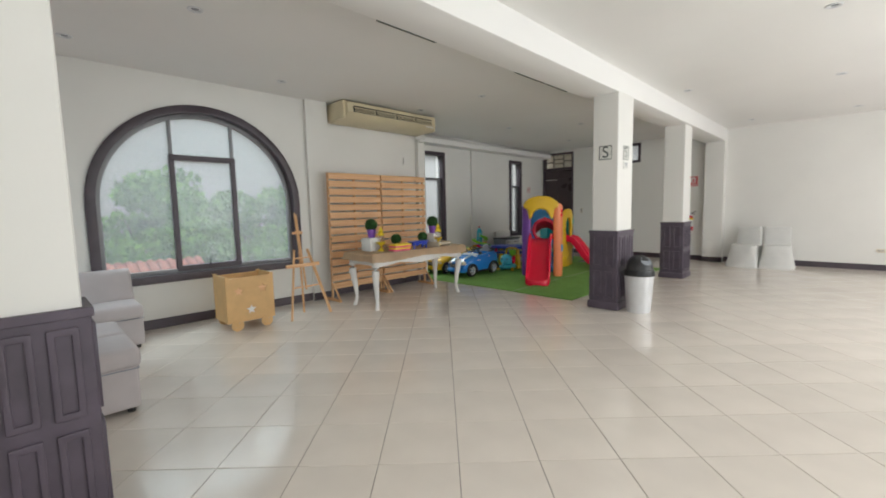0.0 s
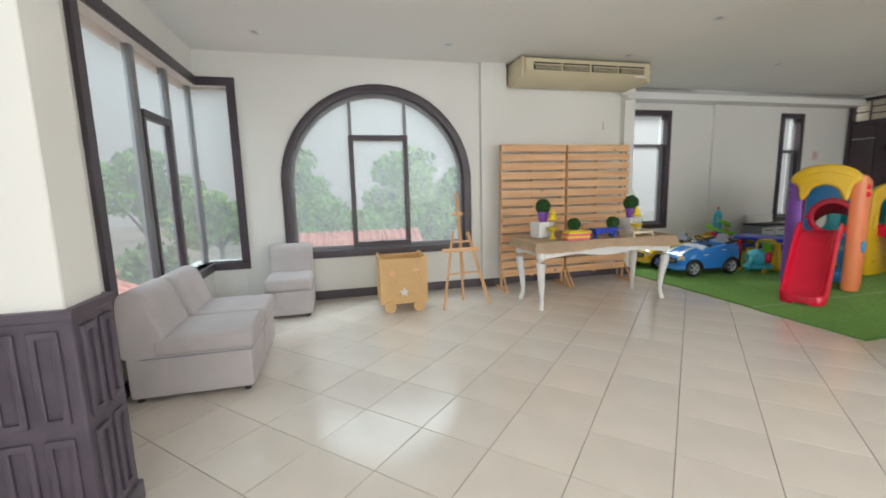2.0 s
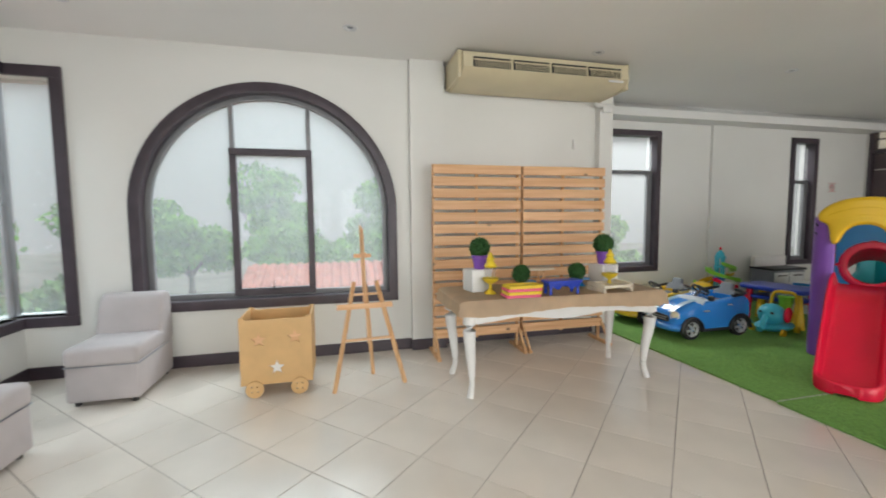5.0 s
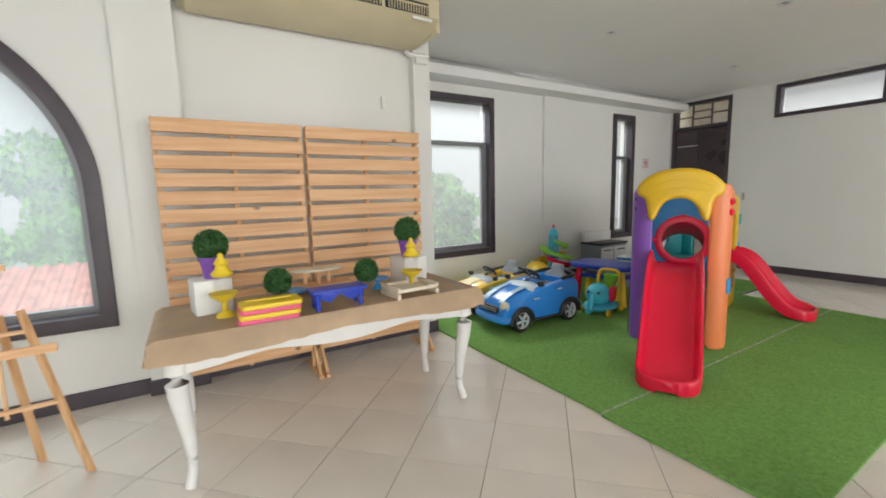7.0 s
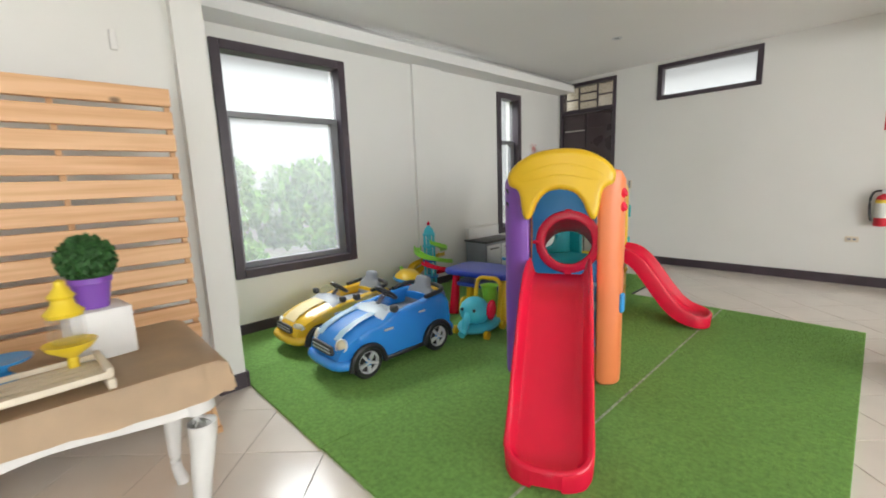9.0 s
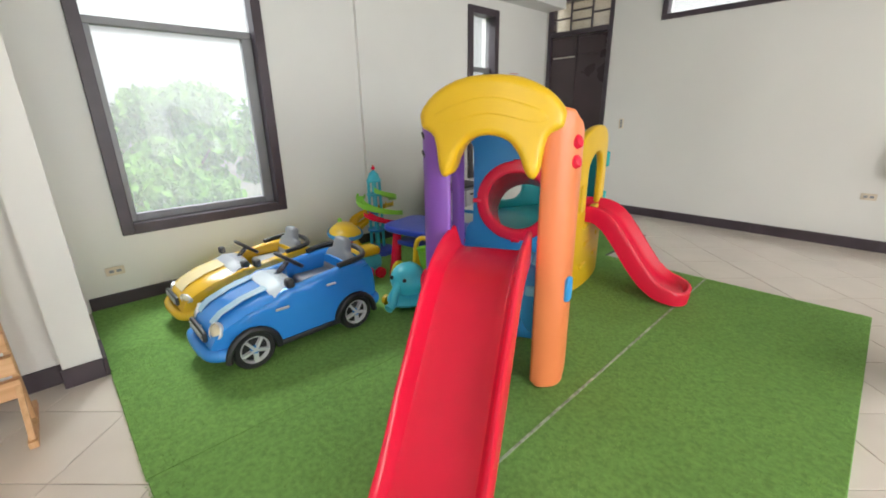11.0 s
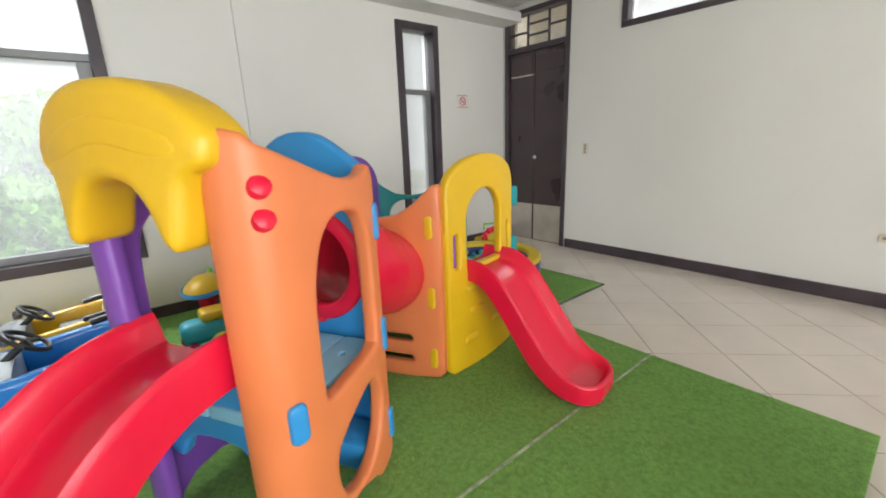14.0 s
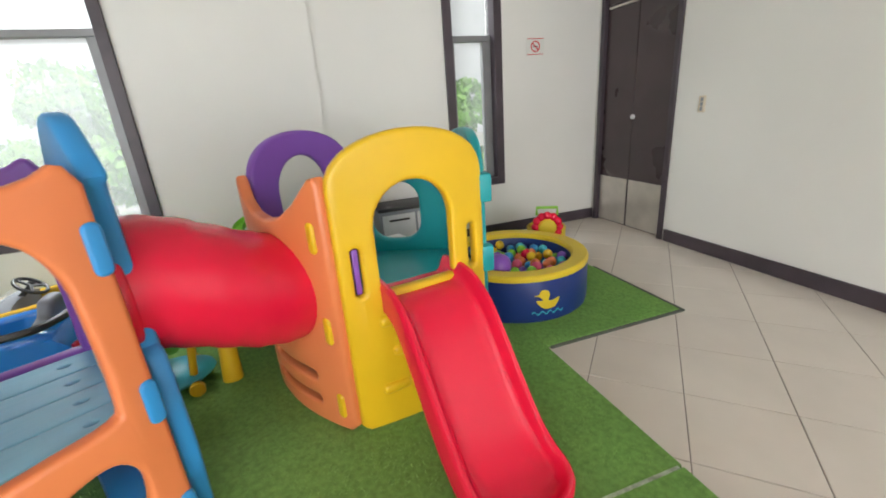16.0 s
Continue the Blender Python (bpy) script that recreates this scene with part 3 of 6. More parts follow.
# ---------------------------------------------------------------- columns
def column(name, x0, x1, y0, y1, h, faces):
    c = tagged(new(name), "square cream column with panelled dark grey wooden plinth", "column", kind="structure")
    part("shaft", B(x0, x1, y0, y1, h - 0.02, 2.54 if x1 > -2.2 and y0 > 1 else TOP, 0.006, 1), PAINT, c)
    e = 0.022
    part("plinth", B(x0 - e, x1 + e, y0 - e, y1 + e, 0, h, 0.006, 1), PLINTH, c)
    part("plinth_cap", B(x0 - e - 0.008, x1 + e + 0.008, y0 - e - 0.008, y1 + e + 0.008, h - 0.03, h + 0.006, 0.004, 1), PLINTH, c)
    part("plinth_foot", B(x0 - e - 0.014, x1 + e + 0.014, y0 - e - 0.014, y1 + e + 0.014, 0, 0.09, 0.008, 2), PLINTH, c)
    rows = ((0.13, 0.46), (0.51, h - 0.06))
    for f in faces:
        a0, a1 = (x0, x1) if f in "ns" else (y0, y1)
        n = max(2, round((a1 - a0) / 0.13))
        for k in range(n):
            p = a0 + (a1 - a0) * (k + 0.14) / n
            q = a0 + (a1 - a0) * (k + 0.86) / n
            for lo, hi in rows:
                bm = plate(round_rect(p, q, lo, hi, 0.006, 2), [round_rect(p + 0.022, q - 0.022, lo + 0.025, hi - 0.025, 0.004, 2)], 0.016, 0.004)
                if f == "s":
                    upright(bm, Matrix.Translation((0, y0 - e - 0.004, 0)))
                elif f == "n":
                    upright(bm, Matrix.Translation((0, y1 + e + 0.004, 0)))
                elif f == "e":
                    upright(bm, Matrix.Translation((x1 + e + 0.004, 0, 0)) @ Matrix.Rotation(radians(90), 4, "Z"))
                else:
                    upright(bm, Matrix.Translation((x0 - e - 0.004, 0, 0)) @ Matrix.Rotation(radians(90), 4, "Z"))
                part("plinth_panel", bm, PLINTH, c)
    return c


column("column_1", -2.27, -1.97, 4.86, 5.30, 0.94, "sew")
column("column_2", -2.33, -2.02, 7.66, 8.05, 0.94, "sew")
column("column_3", -2.233, -2.005, -0.37, 0.122, 0.905, "ne")

# recessed spots
spots = [(-4.83, 0.36), (-4.85, 2.25), (-4.85, 4.45), (-4.82, 6.7), (-4.81, 9.06), (-3.6, 1.03), (-3.72, 4.55), (-3.72, 7.45), (-0.2, 4.65), (-0.2, 7.15), (-1.45, 9.65), (-0.05, 9.75), (-1.7, 6.5)]
first = None
for x, y in spots:
    m = Matrix.Translation((x, y, TOP))
    if first is None:
        first = thing("recessed_spot", m, "small recessed ceiling spot with silver ring, switched off", "ceiling spot", "recessed spots")
        part("trim_ring", lathe(bmesh.new(), [(0.032, 0.004), (0.034, -0.006), (0.05, -0.008), (0.055, -0.003), (0.055, 0.002)]), CHROME, first)
        part("bulb", lathe(bmesh.new(), [(0.0, -0.002), (0.018, -0.003), (0.032, 0.002)]), GREY, first)
    else:
        copy_thing(first, m)

# ---------------------------------------------------------------- outside
structure("ground", B(-400, 400, -400, 400, -4.2, -4.0), EARTH, "hazy street ground far below the windows")
bm = bmesh.new()
lathe(bm, [(90, -6), (90, 60)], seg=48)
structure("backdrop", bm, HAZE, "bright overcast sky")


def leafy(bm, c, r, n, size, seed, squash=0.75):
    rng = random.Random(seed)
    clumps = []
    for _ in range(9):
        d = Vector((rng.gauss(0, 1), rng.gauss(0, 1), rng.gauss(0, 0.8))).normalized()
        clumps.append((Vector(c) + d * r * rng.uniform(0.35, 0.8), r * rng.uniform(0.3, 0.55)))
    for i in range(n):
        cc, cr = clumps[rng.randrange(len(clumps))]
        d = Vector((rng.gauss(0, 1), rng.gauss(0, 1), rng.gauss(0, 1))).normalized() * cr * rng.uniform(0.6, 1.05)
        p = cc + Vector((d.x, d.y, d.z * squash))
        q = Euler((rng.uniform(0, 6), rng.uniform(0, 6), rng.uniform(0, 6))).to_matrix()
        s = size * rng.uniform(0.6, 1.4)
        bm.faces.new([bm.verts.new(p + q @ Vector(k)) for k in ((-s, 0, 0), (0, -s * 0.5, 0), (s, 0, 0), (0, s * 0.5, 0.1 * s))])
    return bm


def tree(x, y, h, r, seed, material=TREE, n=4200, leaf=0.16):
    t = thing("tree", Matrix.Translation((x, y, -4.0)), "leafy green tree standing in the street outside", "tree", "trees outside")
    part("trunk", tube(bmesh.new(), [(0, 0, 0), (0.1, 0.05, h * 0.3), (0, 0, h * 0.55)], [0.22, 0.17, 0.1]), BARK, t)
    rng = random.Random(seed)
    for k in range(4):
        a = k * 1.6 + rng.random()
        part("limb", tube(bmesh.new(), [(0, 0, h * 0.45), (math.cos(a) * r * 0.3, math.sin(a) * r * 0.3, h * 0.65), (math.cos(a) * r * 0.6, math.sin(a) * r * 0.6, h * 0.8)], [0.09, 0.06, 0.02], 6), BARK, t)
    cr = link("crown", leafy(bmesh.new(), (0, 0, h * 0.78), r, n, leaf, seed), material, t, smooth=False)
    return t


tree(-17.0, 3.9, 5.2, 2.1, 1, TREE, 6500, 0.12)
tree(-14.5, 6.6, 4.9, 1.8, 2, TREE, 6000, 0.11)
tree(-19.0, 0.2, 4.9, 1.8, 5, TREE, 6000, 0.12)
tree(-24.0, -5.0, 5.4, 2.6, 3)
tree(-15.0, 12.0, 4.6, 2.0, 4)
tree(-4.6, -7.6, 4.7, 2.0, 7, HEDGE, 6500, 0.10)
tree(-7.4, -7.0, 4.5, 2.0, 8, HEDGE, 6500, 0.10)
tree(-10.2, -7.2, 4.6, 2.1, 9, HEDGE, 5200, 0.12)
tree(-12.4, -5.0, 4.3, 1.8, 10, HEDGE, 5200, 0.12)
tree(-13.5, -8.0, 5.8, 2.6, 12)
tree(-5.9, -6.2, 4.4, 1.9, 41, HEDGE, 6500, 0.09)
tree(-3.0, -6.8, 4.5, 1.9, 42, HEDGE, 6500, 0.09)
tree(-9.0, -5.4, 4.2, 1.7, 43, HEDGE, 5500, 0.09)
for k, (x, y, h) in enumerate(((-26, -9, 6.6), (-29, -2, 7.2), (-25, 4.0, 6.4), (-28, 10, 7.0), (-22, 14, 6.0), (-20, 8.5, 5.4), (-16, -14, 6.2), (-9, -16, 6.4), (-3, -15, 6.2))):
    tree(x, y, h, 3.0, 20 + k, TREE, 3600, 0.2)


def tiled_roof(m, length, run, label):
    r = thing("tiled_roof", m, label, "roof")
    part("roof_slab", B(-length / 2, length / 2, -run, 0, -0.12, -0.06), ROOF, r)
    bm = bmesh.new()
    n = int(length / 0.22)
    for i in range(n):
        x = -length / 2 + (i + 0.5) * 0.22
        for k in range(int(run / 0.36)):
            rod(bm, (x, -k * 0.36 - 0.38, -0.055), (x, -k * 0.36, -0.04), 0.085, 0.07, 8)
    tagged(part("roof_tiles", bm, ROOF, r), kind="stuff")
    part("ridge", rod(bmesh.new(), (-length / 2, 0, 0.0), (length / 2, 0, 0.0), 0.11, seg=12), ROOF, r)
    return r


tiled_roof(Matrix.Translation((-10.6, 1.6, -0.85)) @ Matrix.Rotation(radians(90), 4, "Z") @ Matrix.Rotation(radians(22), 4, "X") @ Matrix.Rotation(radians(180), 4, "Z"), 3.6, 2.6, "red clay tiled roof just below the arched window")
tiled_roof(Matrix.Translation((-4.6, -2.6, 0.05)) @ Matrix.Rotation(radians(-24), 4, "X") @ Matrix.Rotation(radians(180), 4, "Z"), 7.0, 1.6, "red clay tiled roof below the corner window")

# ---------------------------------------------------------------- lounge corner
def slipper_chair(m, w, d, label):
    """Armless chair, its front to +y; the seat's back edge at y = 0."""
    c = thing("slipper_chair", m, label, "chair", "grey slipper chairs")
    part("base", B(-w / 2, w / 2, 0.02, d - 0.02, 0.032, 0.30, 0.018, 3), FABRIC, c)
    part("seat", B(-w / 2 - 0.004, w / 2 + 0.004, 0.16, d, 0.285, 0.42, 0.04, 4), FABRIC, c)
    out = [(0.0, 0.29), (0.20, 0.29), (0.245, 0.40), (0.205, 0.53), (0.165, 0.65), (0.12, 0.70), (0.055, 0.708), (0.0, 0.66), (-0.012, 0.48)]
    bm = plate(ring_of(out, 5), (), w, 0.028)
    bmesh.ops.transform(bm, matrix=Matrix(((0, 0, 1, 0), (1, 0, 0, 0), (0, 1, 0, 0), (0, 0, 0, 1))), verts=bm.verts)
    part("backrest", bm, FABRIC, c)
    part("seam", B(-w / 2 - 0.006, w / 2 + 0.006, 0.10, d - 0.014, 0.283, 0.289, 0.002, 1), GREY, c)
    for sx in (-1, 1):
        for yy in (0.06, d - 0.07):
            part("foot", lathe(bmesh.new(), [(0, 0), (0.02, 0), (0.024, 0.042), (0, 0.042)], Matrix.Translation((sx * (w / 2 - 0.05), yy, 0)), 12), BLACK, c)
    return c


slipper_chair(pose(-3.41, -0.30, 0), 0.47, 0.75, "light grey fabric slipper chair beside the wall column")
slipper_chair(pose(-3.925, -0.28, 0), 0.47, 0.73, "light grey fabric slipper chair under the corner window")
slipper_chair(pose(-5.38, 0.49, 0, 0, 0, -90), 0.45, 0.66, "light grey fabric slipper chair below the arched window")


def star(cx, cy, r, k=0.45, turn=90):
    return [(cx + (r if i % 2 == 0 else r * k) * math.cos(radians(turn + 36 * i)), cy + (r if i % 2 == 0 else r * k) * math.sin(radians(turn + 36 * i))) for i in range(10)]


crate = thing("toy_crate", pose(-4.80, 1.655, 0, 0, 0, 0), "tan wooden toy crate on wheels with star cutouts", "toy crate")
W_, D_, H_ = 0.50, 0.38, 0.50
holes = [star(-0.12, 0.33, 0.055), star(0.13, 0.34, 0.055), star(0.0, 0.12, 0.055)]
turned = Matrix.Rotation(radians(90), 4, "Z")
side = [(-W_ / 2, 0.0), (W_ / 2, 0.0), (W_ / 2, H_), (W_ / 2 - 0.03, H_), (W_ / 2 - 0.045, H_ - 0.02), (-W_ / 2 + 0.045, H_ - 0.02), (-W_ / 2 + 0.03, H_), (-W_ / 2, H_)]
for s_, nm in ((1, "front_panel"), (-1, "back_panel")):
    part(nm, upright(plate(side, holes if s_ == 1 else [], 0.012, 0.001), Matrix.Translation((s_ * D_ / 2, 0, 0.09)) @ turned), CRATE, crate)
for s_ in (-1, 1):
    part("side_panel", B(-D_ / 2 + 0.007, D_ / 2 - 0.007, s_ * (W_ / 2 - 0.014), s_ * (W_ / 2 - 0.002), 0.09, 0.585, 0.001, 1), CRATE, crate)
part("bottom_panel", B(-D_ / 2 + 0.007, D_ / 2 - 0.007, -W_ / 2 + 0.015, W_ / 2 - 0.015, 0.09, 0.102), CRATE, crate)
for sx in (-1, 1):
    for sy in (-1, 1):
        dots = [disc(0.028 * math.cos(a), 0.028 * math.sin(a), 0.007, n=8) for a in (0.78, 2.36, 3.93, 5.5)]
        part("wheel", upright(plate(disc(0, 0, 0.062), dots, 0.014, 0.001), Matrix.Translation((sx * (D_ / 2 + 0.016), sy * 0.155, 0.062)) @ turned), CRATE, crate)
part("axle", rod(bmesh.new(), (-D_ / 2 - 0.015, -0.155, 0.062), (D_ / 2 + 0.015, -0.155, 0.062), 0.01), CRATE, crate)
part("axle", rod(bmesh.new(), (-D_ / 2 - 0.015, 0.155, 0.062), (D_ / 2 + 0.015, 0.155, 0.062), 0.01), CRATE, crate)
part("star", upright(plate(star(0, 0.21, 0.060), (), 0.006, 0.001), Matrix.Translation((D_ / 2 - 0.004, 0, 0.0)) @ turned), WHITE, crate, "white star filling the lower cutout")
for yy, zz in ((-0.12, 0.42), (0.13, 0.43)):
    part("star", upright(plate(star(yy, zz, 0.052), (), 0.006, 0.001), Matrix.Translation((D_ / 2 - 0.005, 0, 0)) @ turned), PINE, crate, "wooden star filling the upper cutout")


def stick(bm, p, q, w, t):
    p, q = Vector(p), Vector(q)
    d = q - p
    m = Matrix.Translation((p + q) / 2) @ d.to_track_quat("Z", "Y").to_matrix().to_4x4() @ Matrix.Diagonal((w, t, d.length, 1))
    bmesh.ops.create_cube(bm, size=1, matrix=m)
    return bm


easel = thing("easel", Matrix(), "light wooden painter's easel standing empty", "easel")
part("leg", stick(bmesh.new(), (-4.52, 2.06, 0.0), (-4.72, 2.225, 0.80), 0.018, 0.032), PINEV, easel)
part("leg", stick(bmesh.new(), (-4.59, 2.60, 0.0), (-4.74, 2.40, 0.80), 0.018, 0.032), PINEV, easel)
part("rear_leg", stick(bmesh.new(), (-4.84, 2.37, 0.0), (-4.77, 2.315, 0.78), 0.018, 0.03), PINEV, easel)
part("mast", stick(bmesh.new(), (-4.66, 2.325, 0.32), (-4.79, 2.30, 1.22), 0.014, 0.022), PINEV, easel)
part("mast", stick(bmesh.new(), (-4.70, 2.30, 0.60), (-4.795, 2.285, 1.24), 0.012, 0.014), PINEV, easel)
part("crossbar", stick(bmesh.new(), (-4.625, 2.145, 0.36), (-4.655, 2.505, 0.36), 0.03, 0.014), PINE, easel)
part("crossbar", stick(bmesh.new(), (-4.71, 2.21, 0.70), (-4.73, 2.41, 0.70), 0.03, 0.014), PINE, easel)
part("ledge", stick(bmesh.new(), (-4.66, 2.09, 0.615), (-4.69, 2.52, 0.615), 0.02, 0.04), PINE, easel)
part("clamp", stick(bmesh.new(), (-4.765, 2.23, 1.00), (-4.775, 2.365, 1.00), 0.012, 0.03), PINE, easel)
part("clamp_block", stick(bmesh.new(), (-4.765, 2.28, 1.01), (-4.775, 2.325, 1.01), 0.04, 0.03), PINE, easel)

# slatted wooden screen
SX = -5.13
screen = thing("slatted_screen", Matrix(), "pine slat screen of two panels standing against the wall", "wooden screen")
for k in range(2):
    y0, y1 = (2.96, 3.825) if k == 0 else (3.85, 4.745)
    for yy in (y0 + 0.012, (y0 + y1) / 2, y1 - 0.012):
        part("upright", B(SX - 0.06, SX - 0.032, yy - 0.012, yy + 0.012, 0.0 if yy != (y0 + y1) / 2 else 0.14, 1.78, 0.002, 1), PINEV, screen)
    for i in range(15):
        z = 0.165 + i * 0.1095
        part("slat", B(SX - 0.030, SX + 0.006, y0, y1, z, z + 0.084, 0.003, 1), PINE, screen)
    for yy in (y0 + 0.012, y1 - 0.012):
        foot = stick(bmesh.new(), (SX - 0.2, yy, 0.015), (SX + 0.17, yy, 0.015), 0.03, 0.03)
        part("foot", foot, PINEV, screen)
        part("brace", stick(bmesh.new(), (SX + 0.15, yy, 0.03), (SX, yy, 0.22), 0.02, 0.02), PINEV, screen)

# air conditioner on the ceiling
ac = thing("air_conditioner", Matrix(), "old beige air conditioner hung under the ceiling", "air conditioner")
out = [(-5.46, 2.77), (-5.05, 2.77), (-4.96, 2.73), (-4.945, 2.60), (-5.03, 2.535), (-5.40, 2.50), (-5.46, 2.52)]
bm = plate(out, (), 1.66, 0.012)
bmesh.ops.transform(bm, matrix=Matrix.Translation((0, 4.03, 0)) @ Matrix.Rotation(radians(90), 4, "X"), verts=bm.verts)
part("casing", bm, BEIGE, ac)
for k in range(4):
    y0 = 3.29 + k * 0.375
    part("outlet", B(-4.955, -4.935, y0, y0 + 0.345, 2.60, 2.685, 0.003, 1), BLACK, ac, "black air outlet")
    for j in range(15):
        yy = y0 + 0.02 + j * 0.0218
        part("vane", B(-4.938, -4.928, yy, yy + 0.006, 2.602, 2.66), BEIGE, ac)
    part("louvre", B(-4.937, -4.922, y0, y0 + 0.345, 2.655, 2.663), BEIGE, ac)
part("side_cap", B(-5.44, -5.0, 3.165, 3.20, 2.52, 2.76, 0.01, 2), BEIGE, ac)
part("side_cap", B(-5.44, -5.0, 4.86, 4.895, 2.52, 2.76, 0.01, 2), BEIGE, ac)
part("badge", B(-4.93, -4.924, 4.62, 4.78, 2.555, 2.575), WHITE, ac)
pipe = thing("ac_pipe", Matrix(), "white plastic conduit below the air conditioner", "conduit")
part("conduit", tube(bmesh.new(), [(-5.40, 4.80, 2.50), (-5.40, 4.82, 2.47), (-5.38, 5.0, 2.47)], 0.022), WHITE, pipe)
part("junction_box", B(-5.42, -5.36, 4.87, 4.98, 2.40, 2.45, 0.006, 2), WHITE, pipe)
part("wall_bracket", B(-5.48, -5.455, 4.58, 4.61, 2.02, 2.12, 0.006, 2), WHITE, pipe)

# ---------------------------------------------------------------- party table
TX0, TX1, TY0, TY1, TZ = -4.72, -4.14, 2.96, 4.55, 0.715
table = thing("party_table", Matrix(), "white table with curved legs and scalloped apron", "table")
part("tabletop", B(TX0, TX1, TY0, TY1, TZ - 0.035, TZ, 0.01, 2), WHITE, table)
for s_, xx in ((1, TX1 - 0.02), (-1, TX0 + 0.02)):
    n = 36
    top = [(TY0 + 0.04, TZ - 0.03), (TY1 - 0.04, TZ - 0.03)]
    low = [(TY1 - 0.04 - (TY1 - TY0 - 0.08) * i / n, TZ - 0.135 - 0.035 * abs(math.cos(math.pi * 2 * i / n)) ** 1.4) for i in range(n + 1)]
    part("apron", upright(plate(top + low, (), 0.022, 0.004), Matrix.Translation((xx, 0, 0)) @ turned), WHITE, table)
for yy in (TY0 + 0.03, TY1 - 0.03):
    part("apron", B(TX0 + 0.03, TX1 - 0.03, yy - 0.01, yy + 0.01, TZ - 0.15, TZ - 0.03, 0.003, 1), WHITE, table)
for sx, xx in ((1, TX1 - 0.055), (-1, TX0 + 0.055)):
    for sy, yy in ((-1, TY0 + 0.06), (1, TY1 - 0.06)):
        pts = smooth_line([(xx, yy, TZ - 0.03), (xx + sx * 0.02, yy + sy * 0.02, 0.50), (xx - sx * 0.004, yy - sy * 0.002, 0.25), (xx - sx * 0.008, yy - sy * 0.008, 0.10), (xx + sx * 0.006, yy + sy * 0.006, 0.03), (xx + sx * 0.012, yy + sy * 0.012, 0.0)], 5)
        rad = [0.040, 0.043, 0.046, 0.048, 0.048, 0.046, 0.044, 0.040, 0.037, 0.034, 0.031, 0.028, 0.026, 0.024, 0.022, 0.021, 0.021, 0.022, 0.023, 0.023, 0.024, 0.024, 0.025, 0.025, 0.025, 0.024]
        part("leg", tube(bmesh.new(), pts, rad, 14), WHITE, table)

cover = bmesh.new()
nx, ny = 14, 40
rng = random.Random(9)
grid = {}
for i in range(nx + 1):
    for j in range(ny + 1):
        u_, v_ = i / nx, j / ny
        x = TX0 - 0.03 + (TX1 - TX0 + 0.06) * min(max((u_ - 0.14) / 0.72, 0), 1)
        y = TY0 - 0.045 + (TY1 - TY0 + 0.09) * min(max((v_ - 0.06) / 0.88, 0), 1)
        dx = max(0.14 - u_, u_ - 0.86, 0) / 0.14
        dy = max(0.06 - v_, v_ - 0.94, 0) / 0.06
        z = TZ + 0.006 - max(dx, dy) * (0.098 + 0.014 * math.sin(9 * v_) + rng.uniform(-0.006, 0.006))
        x += (-1 if u_ < 0.5 else 1) * dx * (0.012 + rng.uniform(0, 0.012))
        y += (-1 if v_ < 0.5 else 1) * dy * (0.012 + rng.uniform(0, 0.012))
        grid[i, j] = cover.verts.new((x, y, z + rng.uniform(0, 0.0015)))
for i in range(nx):
    for j in range(ny):
        cover.faces.new((grid[i, j], grid[i + 1, j], grid[i + 1, j + 1], grid[i, j + 1]))
bmesh.ops.solidify(cover, geom=cover.faces[:], thickness=0.003)
tagged(link("table_cover", cover, KRAFT), "creased brown kraft paper taped over the table", "table cover")
ZT = TZ + 0.009


def boxwood(x, y, z, r, pot):
    t = thing("topiary_ball", Matrix.Translation((x, y, z)), "green topiary ball in a " + pot, "topiary", "topiary balls")
    h = 0.10 if "purple" in pot else 0.085
    bm = bmesh.new()
    rng = random.Random(int(1000 * y))
    bmesh.ops.create_icosphere(bm, subdivisions=3, radius=r * 0.86, matrix=Matrix.Translation((0, 0, h + r * 0.85)))
    for i in range(1500):
        d = Vector((rng.gauss(0, 1), rng.gauss(0, 1), rng.gauss(0, 1))).normalized()
        p = Vector((0, 0, h + r * 0.85)) + d * r * rng.uniform(0.82, 1.02)
        q = Euler((rng.uniform(0, 6), rng.uniform(0, 6), rng.uniform(0, 6))).to_matrix()
        s = 0.011
        bm.faces.new([bm.verts.new(p + q @ Vector(k)) for k in ((-s, 0, 0), (0, -s * 0.5, 0), (s, 0, 0), (0, s * 0.5, 0))])
    link("foliage", bm, LEAF, t, smooth=False)
    if "purple" in pot:
        part("pot", lathe(bmesh.new(), [(0, 0), (0.042, 0), (0.056, 0.088), (0.062, 0.09), (0.062, 0.108), (0.052, 0.108), (0.05, 0.09), (0, 0.09)]), PURPLE, t, "purple plastic pot")
    else:
        p = part("vase", lathe(bmesh.new(), [(0, 0.0), (0.045, 0), (0.05, 0.012), (0.028, 0.03), (0.05, 0.055), (0.062, 0.085), (0.056, 0.1), (0.05, 0.085), (0.03, 0.05), (0, 0.04)]), CLEAR, t, "clear glass footed vase")
        p.visible_shadow = False


